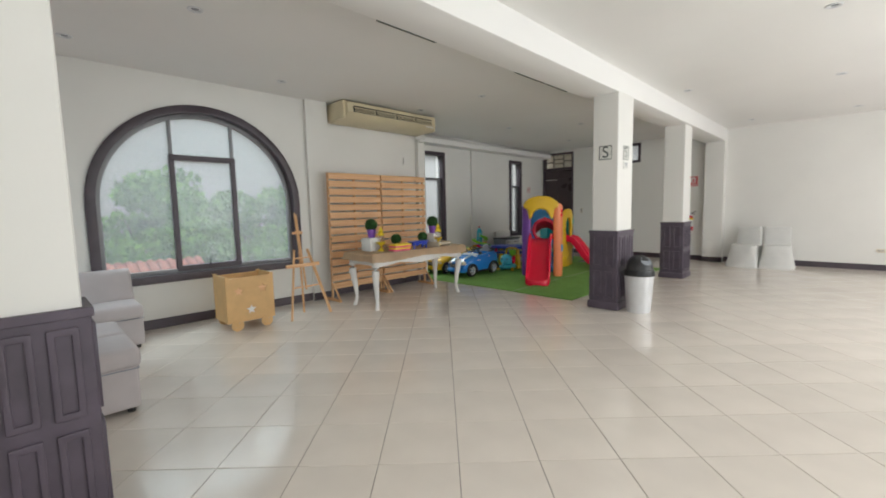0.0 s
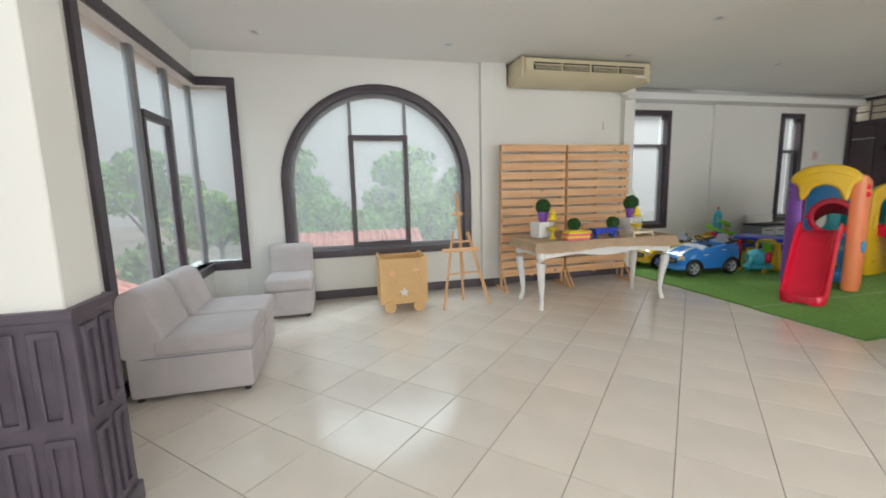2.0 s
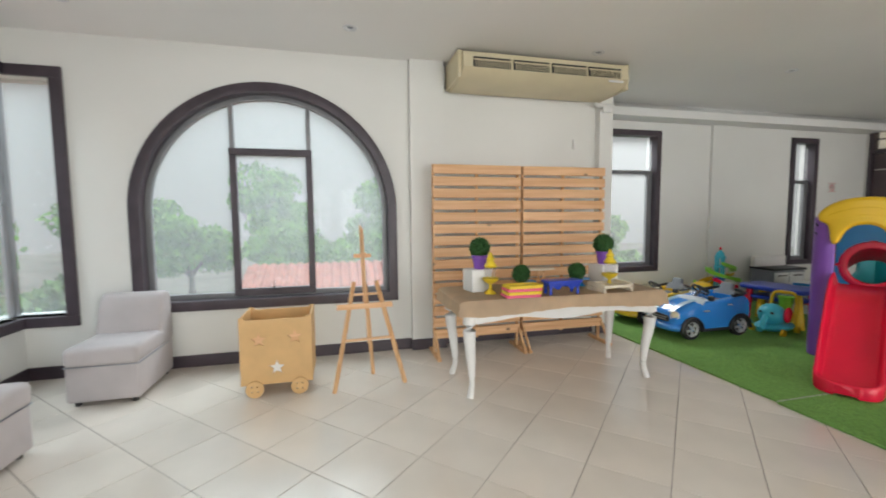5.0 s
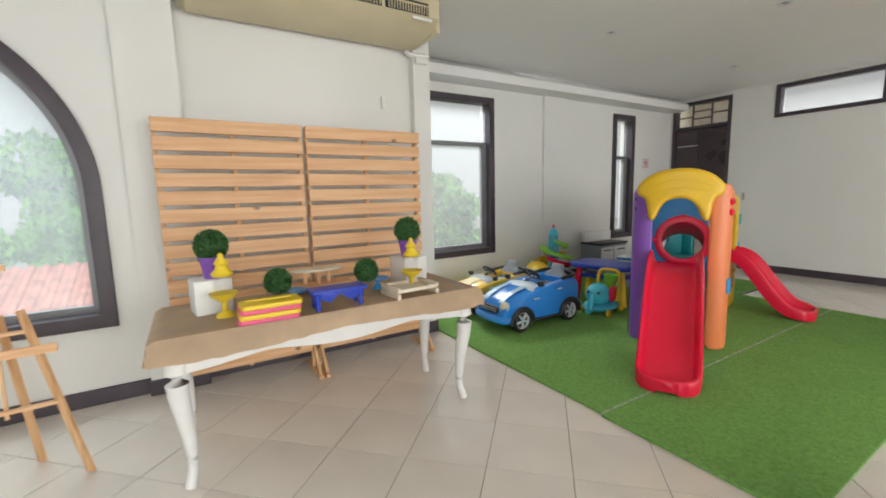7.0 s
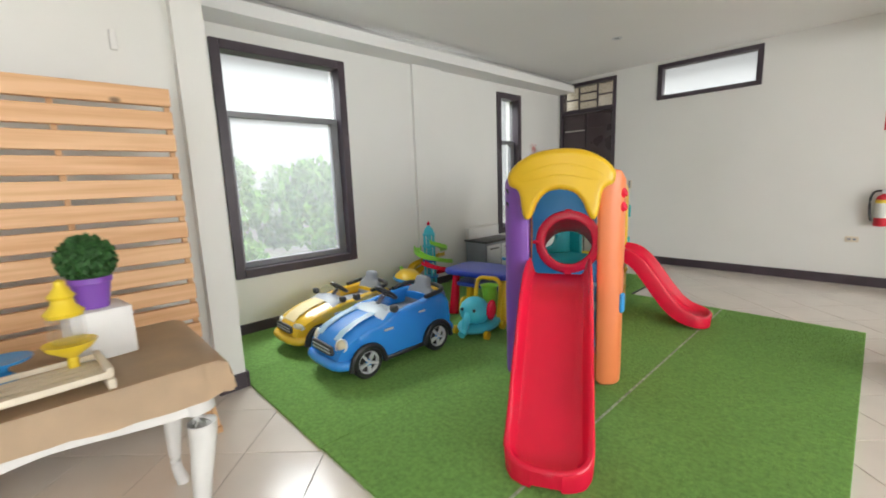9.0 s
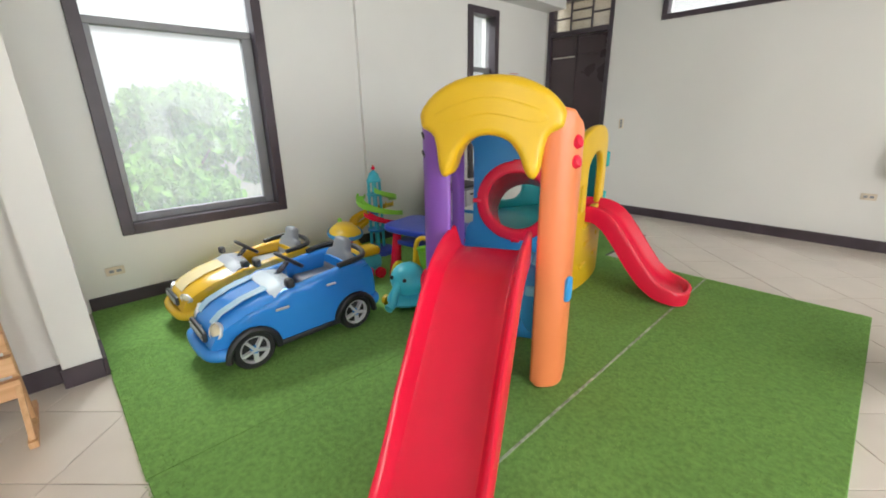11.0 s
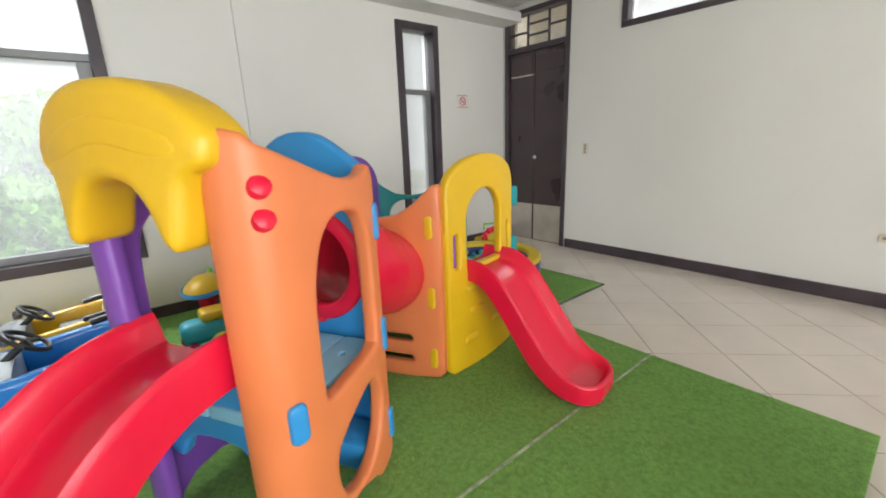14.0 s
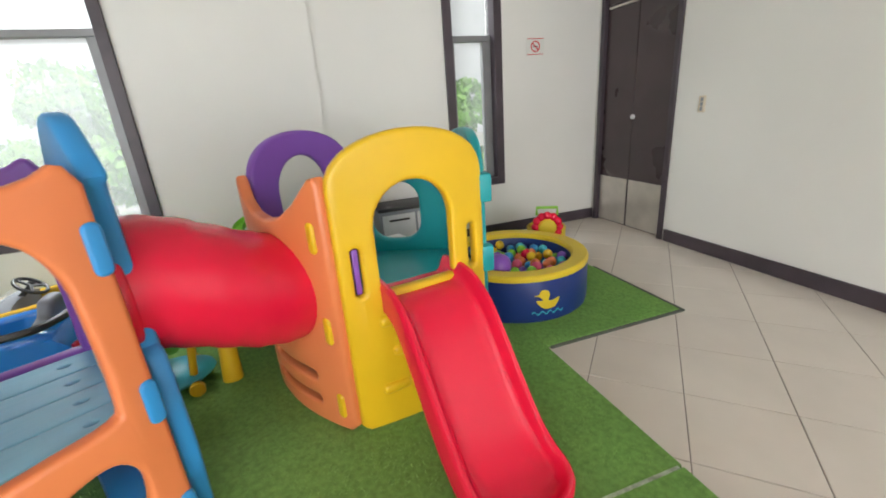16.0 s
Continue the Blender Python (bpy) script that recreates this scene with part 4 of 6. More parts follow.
for y in (3.17, 4.30):
    c = thing("display_cube", pose(-4.50, y, ZT, 0, 0, 8), "white wooden display cube on the paper", "display cube", "display cubes")
    part("cube_body", B(-0.085, 0.085, -0.085, 0.085, 0, 0.17, 0.005, 2), WHITE, c)
boxwood(-4.50, 3.19, ZT + 0.17, 0.078, "purple pot")
boxwood(-4.50, 4.30, ZT + 0.17, 0.082, "purple pot")
boxwood(-4.34, 3.47, ZT, 0.066, "clear glass vase")
boxwood(-4.34, 3.95, ZT, 0.066, "clear glass vase")
for x, y in ((-4.34, 3.22), (-4.30, 4.22)):
    c = thing("cake_stand", Matrix.Translation((x, y, ZT)), "yellow footed dish with a clear domed jar above", "cake stand", "yellow stands")
    part("dish", lathe(bmesh.new(), [(0, 0), (0.045, 0), (0.04, 0.012), (0.014, 0.03), (0.013, 0.07), (0.055, 0.10), (0.066, 0.118), (0.06, 0.118), (0.02, 0.09), (0, 0.088)]), VYEL, c)
    p = part("jar", lathe(bmesh.new(), [(0, 0.12), (0.04, 0.12), (0.046, 0.14), (0.046, 0.19), (0.04, 0.21), (0.036, 0.19), (0.036, 0.13), (0, 0.128)]), CLEAR, c, "clear glass jar")
    p.visible_shadow = False
    part("lid", lathe(bmesh.new(), [(0.044, 0.20), (0.05, 0.212), (0.03, 0.235), (0.026, 0.252), (0.034, 0.262), (0.014, 0.29), (0.012, 0.305), (0, 0.315)]), VYEL, c, "yellow knobbed lid")


def tray(x, y, z, turn, w, d, material, label, h=0.022):
    c = thing("serving_tray", pose(x, y, z, 0, 0, turn), label, "tray", "stacked trays")
    part("tray_rim", plate(round_rect(-w / 2, w / 2, -d / 2, d / 2, 0.025), [round_rect(-w / 2 + 0.03, w / 2 - 0.03, -d / 2 + 0.03, d / 2 - 0.03, 0.012)], h, 0.005), material, c)
    part("tray_base", plate(round_rect(-w / 2 + 0.028, w / 2 - 0.028, -d / 2 + 0.028, d / 2 - 0.028, 0.012), (), 0.006, 0.001), material, c)
    return c


for k in range(4):
    tray(-4.17 + 0.006 * (k % 2), 3.39 + 0.004 * k, ZT + 0.013 + 0.022 * k, -2 + k, 0.15, 0.27, (PINK, VYEL, PINK, VYEL)[k], ("deep pink wooden tray in a stack", "yellow wooden tray in a stack")[k % 2])


def bench(x, y, z, l, d, h, material, label, top_out=None):
    c = thing("display_bench", pose(x, y, z), label, "display stand")
    part("top", plate(top_out or round_rect(-d / 2, d / 2, -l / 2, l / 2, 0.02), (), 0.02, 0.006), material, c).location = (0, 0, h - 0.01)
    for sx in (-1, 1):
        n = 24
        pts = [(-l / 2 + 0.03, h - 0.02), (l / 2 - 0.03, h - 0.02)] + [(l / 2 - 0.03 - (l - 0.06) * i / n, h - 0.05 + 0.016 * math.cos(4 * math.pi * i / n)) for i in range(n + 1)]
        part("apron", upright(plate(pts, (), 0.01, 0.002), Matrix.Translation((sx * (d / 2 - 0.02), 0, 0)) @ turned), material, c)
        for sy in (-1, 1):
            part("leg", lathe(bmesh.new(), [(0, 0), (0.010, 0), (0.014, 0.02), (0.009, 0.035), (0.017, h * 0.6), (0.017, h - 0.02), (0, h - 0.02)], Matrix.Translation((sx * (d / 2 - 0.025), sy * (l / 2 - 0.035), 0)), 12), material, c)


bench(-4.19, 3.73, ZT, 0.29, 0.13, 0.105, TBLUE, "royal blue wooden display bench with turned legs")
crate2 = thing("slatted_tray", pose(-4.22, 4.16, ZT, 0, 0, 4), "cream slatted wooden serving tray", "tray")
for k in range(5):
    part("slat", B(-0.09 + k * 0.039, -0.06 + k * 0.039, -0.13, 0.13, 0.03, 0.038, 0.002, 1), OFFW, crate2)
for yy in (-0.125, 0.125):
    part("end_rail", B(-0.1, 0.11, yy - 0.008, yy + 0.008, 0.04, 0.065, 0.003, 1), OFFW, crate2)
    part("runner", B(-0.1, 0.11, yy - 0.01, yy + 0.01, 0, 0.03, 0.003, 1), OFFW, crate2)
for xx in (-0.1, 0.105):
    part("side_rail", B(xx - 0.005, xx + 0.005, -0.13, 0.13, 0.038, 0.055, 0.002, 1), OFFW, crate2)
rise = thing("wooden_riser", pose(-4.60, 3.74, ZT), "light wooden riser board on short feet", "riser")
part("board", B(-0.07, 0.07, -0.2, 0.2, 0.03, 0.05, 0.004, 2), PINE, rise)
for yy in (-0.17, 0.17):
    part("foot", B(-0.06, 0.06, yy - 0.015, yy + 0.015, 0, 0.03, 0.003, 1), PINE, rise)
plat = thing("wooden_platter", pose(-4.60, 3.74, ZT + 0.05), "pale scalloped wooden platter on three legs", "platter")
part("platter_top", plate([((0.07 + 0.006 * math.cos(12 * a)) * math.cos(a), (0.15 + 0.008 * math.cos(12 * a)) * math.sin(a)) for a in [2 * math.pi * i / 72 for i in range(72)]], (), 0.014, 0.004), OFFW, plat).location = (0, 0, 0.085)
for xx, yy in ((-0.02, -0.07), (0.02, 0.0), (-0.02, 0.07)):
    part("leg", lathe(bmesh.new(), [(0, 0), (0.014, 0), (0.01, 0.04), (0.014, 0.08), (0, 0.08)], Matrix.Translation((xx, yy, 0)), 12), PINE, plat)
for x, y in ((-4.42, 3.56), (-4.45, 4.06)):
    c = thing("footed_plate", Matrix.Translation((x, y, ZT)), "small blue footed plate", "plate", "blue plates")
    part("plate_dish", lathe(bmesh.new(), [(0, 0), (0.035, 0), (0.03, 0.01), (0.012, 0.03), (0.014, 0.05), (0.07, 0.06), (0.072, 0.068), (0.05, 0.064), (0, 0.06)]), BLUE, c)

# ---------------------------------------------------------------- bin, signs, wall fittings
binm = thing("swing_bin", pose(-1.75, 4.98, 0), "silver waste bin with black dome lid", "waste bin")
part("bucket", lathe(bmesh.new(), [(0, 0.0), (0.125, 0), (0.13, 0.02), (0.158, 0.43), (0.16, 0.44), (0.15, 0.44), (0.0, 0.43)]), CHROME, binm, "brushed silver bucket")
part("lid", lathe(bmesh.new(), [(0.165, 0.43), (0.168, 0.455), (0.16, 0.50), (0.15, 0.505), (0.14, 0.56), (0.11, 0.62), (0.06, 0.655), (0.0, 0.665)]), BLACK, binm, "glossy black dome lid")
part("flap", lathe(bmesh.new(), [(0.0, 0.0), (0.055, 0.0), (0.06, 0.006), (0.0, 0.012)], Matrix.Translation((0.09, -0.06, 0.60)) @ Matrix.Rotation(radians(45), 4, Vector((0.6, 0.9, 0))), 24), GREY, binm)


def sign(name, m, w, h, board, label):
    s = thing(name, m, label, "sign")
    part("board", upright(plate(round_rect(-w / 2, w / 2, -h / 2, h / 2, 0.004, 2), (), 0.004, 0.001), Matrix()), board, s)
    return s


STAND = Matrix.Rotation(radians(90), 4, "X")
FRONT = Matrix.Translation((0, -0.004, 0)) @ STAND
for m in (pose(-2.115, 4.857, 1.86), pose(-1.967, 5.08, 1.86, 0, 0, 90)):
    s = sign("safety_sign", m, 0.16, 0.17, PAPER, "white and dark green safe zone sign on the column")
    part("border", upright(plate(round_rect(-0.075, 0.075, -0.08, 0.08, 0.004, 2), [round_rect(-0.068, 0.068, -0.072, 0.072, 0.003, 2)], 0.004, 0.0005), Matrix.Translation((0, -0.0025, 0))), INK, s)
    words("S", 0.185, FRONT, INK, s)
s = sign("safety_sign", pose(-1.967, 5.08, 1.715, 0, 0, 90), 0.14, 0.09, PAPER, "small pale notice below the safe zone sign")
for k in range(3):
    part("text_bar", B(-0.05, 0.05, -0.004, -0.003, 0.018 - k * 0.02, 0.026 - k * 0.02), GREY, s)
s = sign("safety_sign", pose(-2.037, 7.85, 1.86, 0, 0, 90), 0.14, 0.2, PAPER, "pale safety notice on the second column")
for k in range(4):
    part("text_bar", B(-0.05, 0.05, -0.004, -0.003, 0.04 - k * 0.03, 0.052 - k * 0.03), GREY, s)
s = sign("extinguisher_sign", pose(-2.58, NORTH - 0.004, 1.74) @ Matrix.Scale(0.76, 4), 0.22, 0.28, REDSIGN, "red fire extinguisher sign with white symbol")
part("symbol", upright(plate(round_rect(-0.065, 0.065, -0.045, 0.115, 0.02), [round_rect(-0.022, 0.022, -0.02, 0.07, 0.018)], 0.003, 0.0005), Matrix.Translation((0, -0.0035, 0))), PAPER, s)
for k in range(2):
    part("text_bar", B(-0.09, 0.09, -0.004, -0.003, -0.09 - k * 0.03, -0.075 - k * 0.03), PAPER, s)
s = sign("no_smoking_sign", pose(NWEST + 0.004, 9.79, 1.72, 0, 0, 90), 0.19, 0.15, PAPER, "white no smoking sign with red ring")
part("ring", upright(plate(disc(0, 0, 0.048), [disc(0, 0, 0.038)], 0.003, 0.0005), Matrix.Translation((0, -0.0035, 0))), REDSIGN, s)
part("stroke", stick(bmesh.new(), (-0.03, -0.004, 0.03), (0.03, -0.004, -0.03), 0.002, 0.009), REDSIGN, s)
part("cigarette", B(-0.026, 0.026, -0.0045, -0.0035, -0.004, 0.004), INK, s)
part("text_bar", B(-0.085, 0.085, -0.004, -0.003, 0.062, 0.068), REDSIGN, s)
part("text_bar", B(-0.085, 0.085, -0.004, -0.003, -0.068, -0.062), REDSIGN, s)

ex = thing("fire_extinguisher", pose(-2.60, NORTH - 0.076, 0.66) @ Matrix.Scale(0.88, 4), "red fire extinguisher hung on the wall bracket", "fire extinguisher")
part("cylinder", lathe(bmesh.new(), [(0, 0), (0.06, 0), (0.066, 0.01), (0.066, 0.30), (0.055, 0.345), (0.025, 0.365), (0.022, 0.38), (0, 0.38)]), REDSIGN, ex)
part("label_plate", lathe(bmesh.new(), [(0.0665, 0.10), (0.0675, 0.10), (0.0675, 0.27), (0.0665, 0.27)]), PAPER, ex, "white printed label")
part("label_band", lathe(bmesh.new(), [(0.068, 0.27), (0.0685, 0.27), (0.0685, 0.31), (0.068, 0.31)]), VYEL, ex)
part("valve", B(-0.02, 0.02, -0.02, 0.02, 0.37, 0.43, 0.005, 2), CHROME, ex)
part("handle", tube(bmesh.new(), [(-0.01, 0, 0.42), (0.06, -0.01, 0.44), (0.12, -0.01, 0.48)], 0.009, 8), BLACK, ex)
part("handle", tube(bmesh.new(), [(-0.01, 0, 0.41), (0.06, -0.01, 0.41), (0.11, -0.01, 0.40)], 0.008, 8), BLACK, ex)
part("hose", tube(bmesh.new(), smooth_line([(-0.01, 0, 0.41), (-0.08, -0.01, 0.40), (-0.11, -0.01, 0.30), (-0.10, -0.01, 0.12), (-0.085, -0.01, 0.06)], 5), 0.012, 8), BLACK, ex)
part("bracket", B(-0.03, 0.03, 0.05, 0.083, 0.2, 0.36, 0.004, 1), BLACK, ex)


def wall_plate(name, m, w, h, label, n=2):
    s = thing(name, m, label, "wall socket" if name == "wall_socket" else "switch")
    part("cover", upright(plate(round_rect(-w / 2, w / 2, -h / 2, h / 2, 0.008, 3), (), 0.01, 0.003), Matrix()), OFFW, s)
    for k in range(n):
        d = (k - (n - 1) / 2) * max(w, h) / (n + 0.6)
        part("outlet", B(*((d - 0.014, d + 0.014, -0.008, -0.004, -0.01, 0.01) if w > h else (-0.012, 0.012, -0.008, -0.004, d - 0.014, d + 0.014)), 0.002, 1), GREY, s)


wall_plate("wall_socket", pose(-2.80, NORTH - 0.006, 0.50), 0.11, 0.06, "beige double wall socket")
wall_plate("wall_socket", pose(NWEST + 0.006, 5.225, 0.27, 0, 0, 90), 0.11, 0.06, "beige double wall socket under the window")
wall_plate("light_switch", pose(-5.20, NORTH - 0.006, 1.14), 0.055, 0.12, "beige light switch beside the door", 3)
wall_plate("wall_socket", pose(0.35, NORTH - 0.006, 0.35), 0.11, 0.06, "beige double wall socket")


# cloth-covered chairs by the far wall
def covered_chair(m):
    c = thing("covered_chair", m, "banquet chair under a white cloth cover by the wall", "chair", "covered chairs")
    bm = bmesh.new()
    rng = random.Random(2)
    rows = [(-0.32, 0.30, 0.0), (-0.26, 0.24, 0.22), (-0.235, 0.225, 0.42), (-0.22, 0.215, 0.46)]
    rings = []
    for k, (y0, y1, z) in enumerate(rows):
        wv = (0.30, 0.26, 0.235, 0.225)[k]
        ring = []
        for i in range(32):
            a = 2 * math.pi * i / 32
            q = 0.35
            ca, sa = math.cos(a), math.sin(a)
            x = wv * math.copysign(abs(ca) ** q, ca)
            y = (y0 + y1) / 2 + (y1 - y0) / 2 * math.copysign(abs(sa) ** q, sa)
            f = 1 + (0.04 * math.sin(7 * a) + rng.uniform(-0.01, 0.01)) * max(0, 1 - z / 0.42)
            ring.append(bm.verts.new((x * f, y * f, z)))
        rings.append(ring)
    for a, b in zip(rings, rings[1:]):
        for i in range(32):
            bm.faces.new((a[i], a[(i + 1) % 32], b[(i + 1) % 32], b[i]))
    bm.faces.new(rings[-1])
    part("skirt", bm, CLOTH, c)
    out = ring_of([(-0.235, 0.0), (0.235, 0.0), (0.225, 0.45), (0.21, 0.78), (0.15, 0.81), (-0.15, 0.81), (-0.21, 0.78), (-0.225, 0.45)], 3)
    part("back_cover", upright(plate(out, (), 0.07, 0.025), Matrix.Translation((0, 0.2, 0.02))), CLOTH, c)


covered_chair(pose(-1.50, 9.98, 0, 0, 0, -8) @ Matrix.Scale(0.92, 4))
covered_chair(pose(-1.02, 10.0, 0, 0, 0, 5) @ Matrix.Scale(0.92, 4))

# ---------------------------------------------------------------- play set: local x = across the first tower, y = depth, z = up
ps = thing("climbing_playset", pose(-3.94, 6.455, 0.016, 0, 0, 29.3), "plastic climbing playset with two towers, tunnel and red slides", "playset")


def pillar_way(sx):
    """Plan line of a wrap-round side panel of the first tower, from its front edge to its back."""
    return smooth_line([(sx * 0.200, -0.020, 0), (sx * 0.245, -0.028, 0), (sx * 0.298, -0.006, 0), (sx * 0.324, 0.05, 0), (sx * 0.333, 0.15, 0), (sx * 0.332, 0.30, 0), (sx * 0.318, 0.44, 0), (sx * 0.296, 0.535, 0)], 6)


way = pillar_way(1)
steps = [0.0]
for a, b in zip(way, way[1:]):
    steps.append(steps[-1] + (b - a).length)
LEN = steps[-1]


def along(y):
    """Distance along the side panel's plan line at depth y behind its corner."""
    for i in range(10, len(way) - 1):
        if way[i + 1].y >= y:
            return steps[i] + (steps[i + 1] - steps[i]) * (y - way[i].y) / (way[i + 1].y - way[i].y)
    return LEN


def on_side(rows):
    return [(along(y), z) for y, z in rows]


top_edge = on_side([(0.51, 1.185), (0.49, 1.19), (0.455, 1.170), (0.413, 1.158), (0.345, 1.156), (0.278, 1.166), (0.187, 1.196), (0.09, 1.234), (0.02, 1.265)])
side_out = [(0.0, 0.03), (0.03, 0.0), (0.17, 0.0), (along(0.06), 0.02), (along(0.13), 0.06), (along(0.25), 0.07), (along(0.36), 0.03), (along(0.39), 0.0), (LEN - 0.03, 0.0), (LEN, 0.03), (LEN, 1.14)] + top_edge + [(0.11, 1.292), (0.06, 1.305), (0.02, 1.30), (0.0, 1.27)]
win = ring_of(on_side([(0.13, 0.56), (0.15, 0.51), (0.30, 0.525), (0.425, 0.54), (0.447, 0.59), (0.447, 0.80), (0.438, 0.93), (0.395, 1.025), (0.325, 1.057), (0.24, 1.050), (0.175, 0.985), (0.138, 0.86), (0.130, 0.70)]), 3)
low = ring_of(on_side([(0.145, 0.24), (0.165, 0.32), (0.25, 0.385), (0.34, 0.425), (0.41, 0.42), (0.447, 0.34), (0.425, 0.22), (0.35, 0.128), (0.25, 0.10), (0.17, 0.135)]), 4)
bm = bend(plate(side_out, [win, low], 0.055, 0.016, 40), way)
side = part("side_panel", bm, ORANGE, ps, "orange plastic side panel with window and crawl hole")
for z in (1.185, 1.105):
    bm = lathe(bmesh.new(), [(0.0, 0.024), (0.018, 0.023), (0.028, 0.016), (0.031, -0.012)], Matrix.Translation((0.328, 0.004, z - 0.02)) @ Matrix.Rotation(radians(64), 4, Vector((0.35, 1.0, 0))))
    part("knob", bm, RED, side, "red plug")
part("clip", plate(round_rect(-0.028, 0.028, -0.062, 0.062, 0.022), (), 0.03, 0.01), BLUE, side, "blue clip").matrix_local = Matrix.Translation((0.340, 0.012, 0.51)) @ Matrix.Rotation(radians(66), 4, "Z") @ Matrix.Rotation(radians(90), 4, "X")
for z in (0.985, 0.545, 0.15):
    part("clip", plate(round_rect(-0.022, 0.022, -0.068, 0.068, 0.02), (), 0.034, 0.01), BLUE, side).matrix_local = Matrix.Translation((0.322, 0.520, z)) @ Matrix.Rotation(radians(105), 4, "Z") @ Matrix.Rotation(radians(90), 4, "X")

arch_hole_p = ring_of(on_side([(0.10, 0.56), (0.12, 0.52), (0.43, 0.52), (0.458, 0.56), (0.458, 0.92), (0.40, 1.04), (0.27, 1.085), (0.16, 1.05), (0.105, 0.93)]), 4)
slots_p = [round_rect(along(0.10), along(0.42), 0.20 + 0.12 * k, 0.26 + 0.12 * k, 0.028) for k in range(2)]
bm = bend(plate(side_out, [arch_hole_p, *slots_p], 0.055, 0.016, 40), way)
for v in bm.verts:
    v.co.x = -v.co.x
pside = part("side_panel", bm, PURPLE, ps, "purple plastic side panel with arched window")
for z in (1.185, 1.105):
    part("socket", lathe(bmesh.new(), [(0.0, 0.012), (0.022, 0.012), (0.026, 0.0), (0.026, -0.01)], Matrix.Translation((-0.322, 0.004, z)) @ Matrix.Rotation(radians(-64), 4, Vector((0.18, -1.0, 0)))), BLACK, pside)

canopy = [(-0.345, 1.27), (-0.34, 1.31), (-0.27, 1.375), (-0.15, 1.425), (0.0, 1.44), (0.15, 1.425), (0.27, 1.375), (0.34, 1.31), (0.345, 1.27), (0.33, 1.235), (0.27, 1.20), (0.245, 1.08), (0.225, 1.04), (0.20, 1.04), (0.175, 1.07), (0.145, 1.135), (0.09, 1.19), (0.0, 1.21), (-0.09, 1.19), (-0.145, 1.135), (-0.175, 1.07), (-0.20, 1.04), (-0.225, 1.04), (-0.245, 1.08), (-0.27, 1.20), (-0.33, 1.235)]
bm = plate(ring_of(canopy, 3), (), 0.15, 0.03, 24)
for v in bm.verts:
    v.co.x *= 0.87
    v.co.z += 0.05 * (1 - (v.co.x / 0.35) ** 2) + (0.06 * max(0, 1.30 - v.co.y) if v.co.z > 0 else 0)
part("arch_canopy", upright(bm, Matrix.Translation((-0.018, 0.0, -0.014))), YELLOW, ps, "yellow plastic arch over the slide entrance")
bm = plate(ring_of([(-0.22, 1.30), (0.0, 1.36), (0.22, 1.30), (0.20, 1.25), (0.0, 1.29), (-0.20, 1.25)], 4), (), 0.02, 0.008, 12)
for v in bm.verts:
    v.co.z += 0.05 * (1 - (v.co.x / 0.35) ** 2)
part("emblem", upright(bm, Matrix.Translation((-0.018, -0.068, -0.014))), YELLOW, ps)

back = [(-0.275, 0.02), (0.275, 0.02), (0.30, 0.62), (0.255, 0.66), (0.255, 1.10), (0.30, 1.13), (0.30, 1.17), (0.20, 1.24), (0.10, 1.295), (0.0, 1.31), (-0.10, 1.295), (-0.20, 1.24), (-0.30, 1.17), (-0.30, 1.13), (-0.255, 1.10), (-0.255, 0.66), (-0.30, 0.62)]
TZ1, TZ2, TR = 0.795, 0.60, 0.205
bm = plate(ring_of([(x * 0.9, z) for x, z in back], 2), [disc(0.03, TZ1, TR), ring_of([(-0.14, 0.18), (0.14, 0.18), (0.18, 0.30), (0.1, 0.43), (-0.1, 0.43), (-0.18, 0.30)], 5)], 0.06, 0.016)
part("back_panel", upright(bm, Matrix.Translation((0, 0.568, 0))), BLUE, ps, "blue plastic back panel with tunnel hole")
bm = plate(ring_of([(-0.17, 1.17), (0.0, 1.26), (0.17, 1.17), (0.15, 1.12), (0.0, 1.19), (-0.15, 1.12)], 4), (), 0.016, 0.006)
part("emblem", upright(bm, Matrix.Translation((0, 0.601, 0))), BLUE, ps)
for x0, x1 in ((-0.298, -0.152), (-0.147, -0.003), (0.002, 0.146), (0.151, 0.290)):
    plank = plate(round_rect(x0, x1, 0.0, 0.525, 0.01, 2), [disc((x0 + x1) / 2, yy, 0.011, 0.018, 12) for yy in (0.13, 0.395)], 0.05, 0.006)
    part("deck_plank", plank, DECKB, ps, "pale blue deck plank").location = (0, 0, 0.482)
part("deck_edge", upright(plate(ring_of([(-0.27, 0.34), (-0.27, 0.50), (-0.19, 0.62), (0.15, 0.62), (0.27, 0.50), (0.27, 0.34), (0.18, 0.26), (0.1, 0.36), (-0.1, 0.36), (-0.18, 0.26)], 3), (), 0.04, 0.012), Matrix.Translation((0, 0.03, 0))), BLUE, ps)
part("floor_frame", B(-0.30, 0.30, 0.36, 0.52, 0.02, 0.14, 0.02, 2), BLUE, ps)

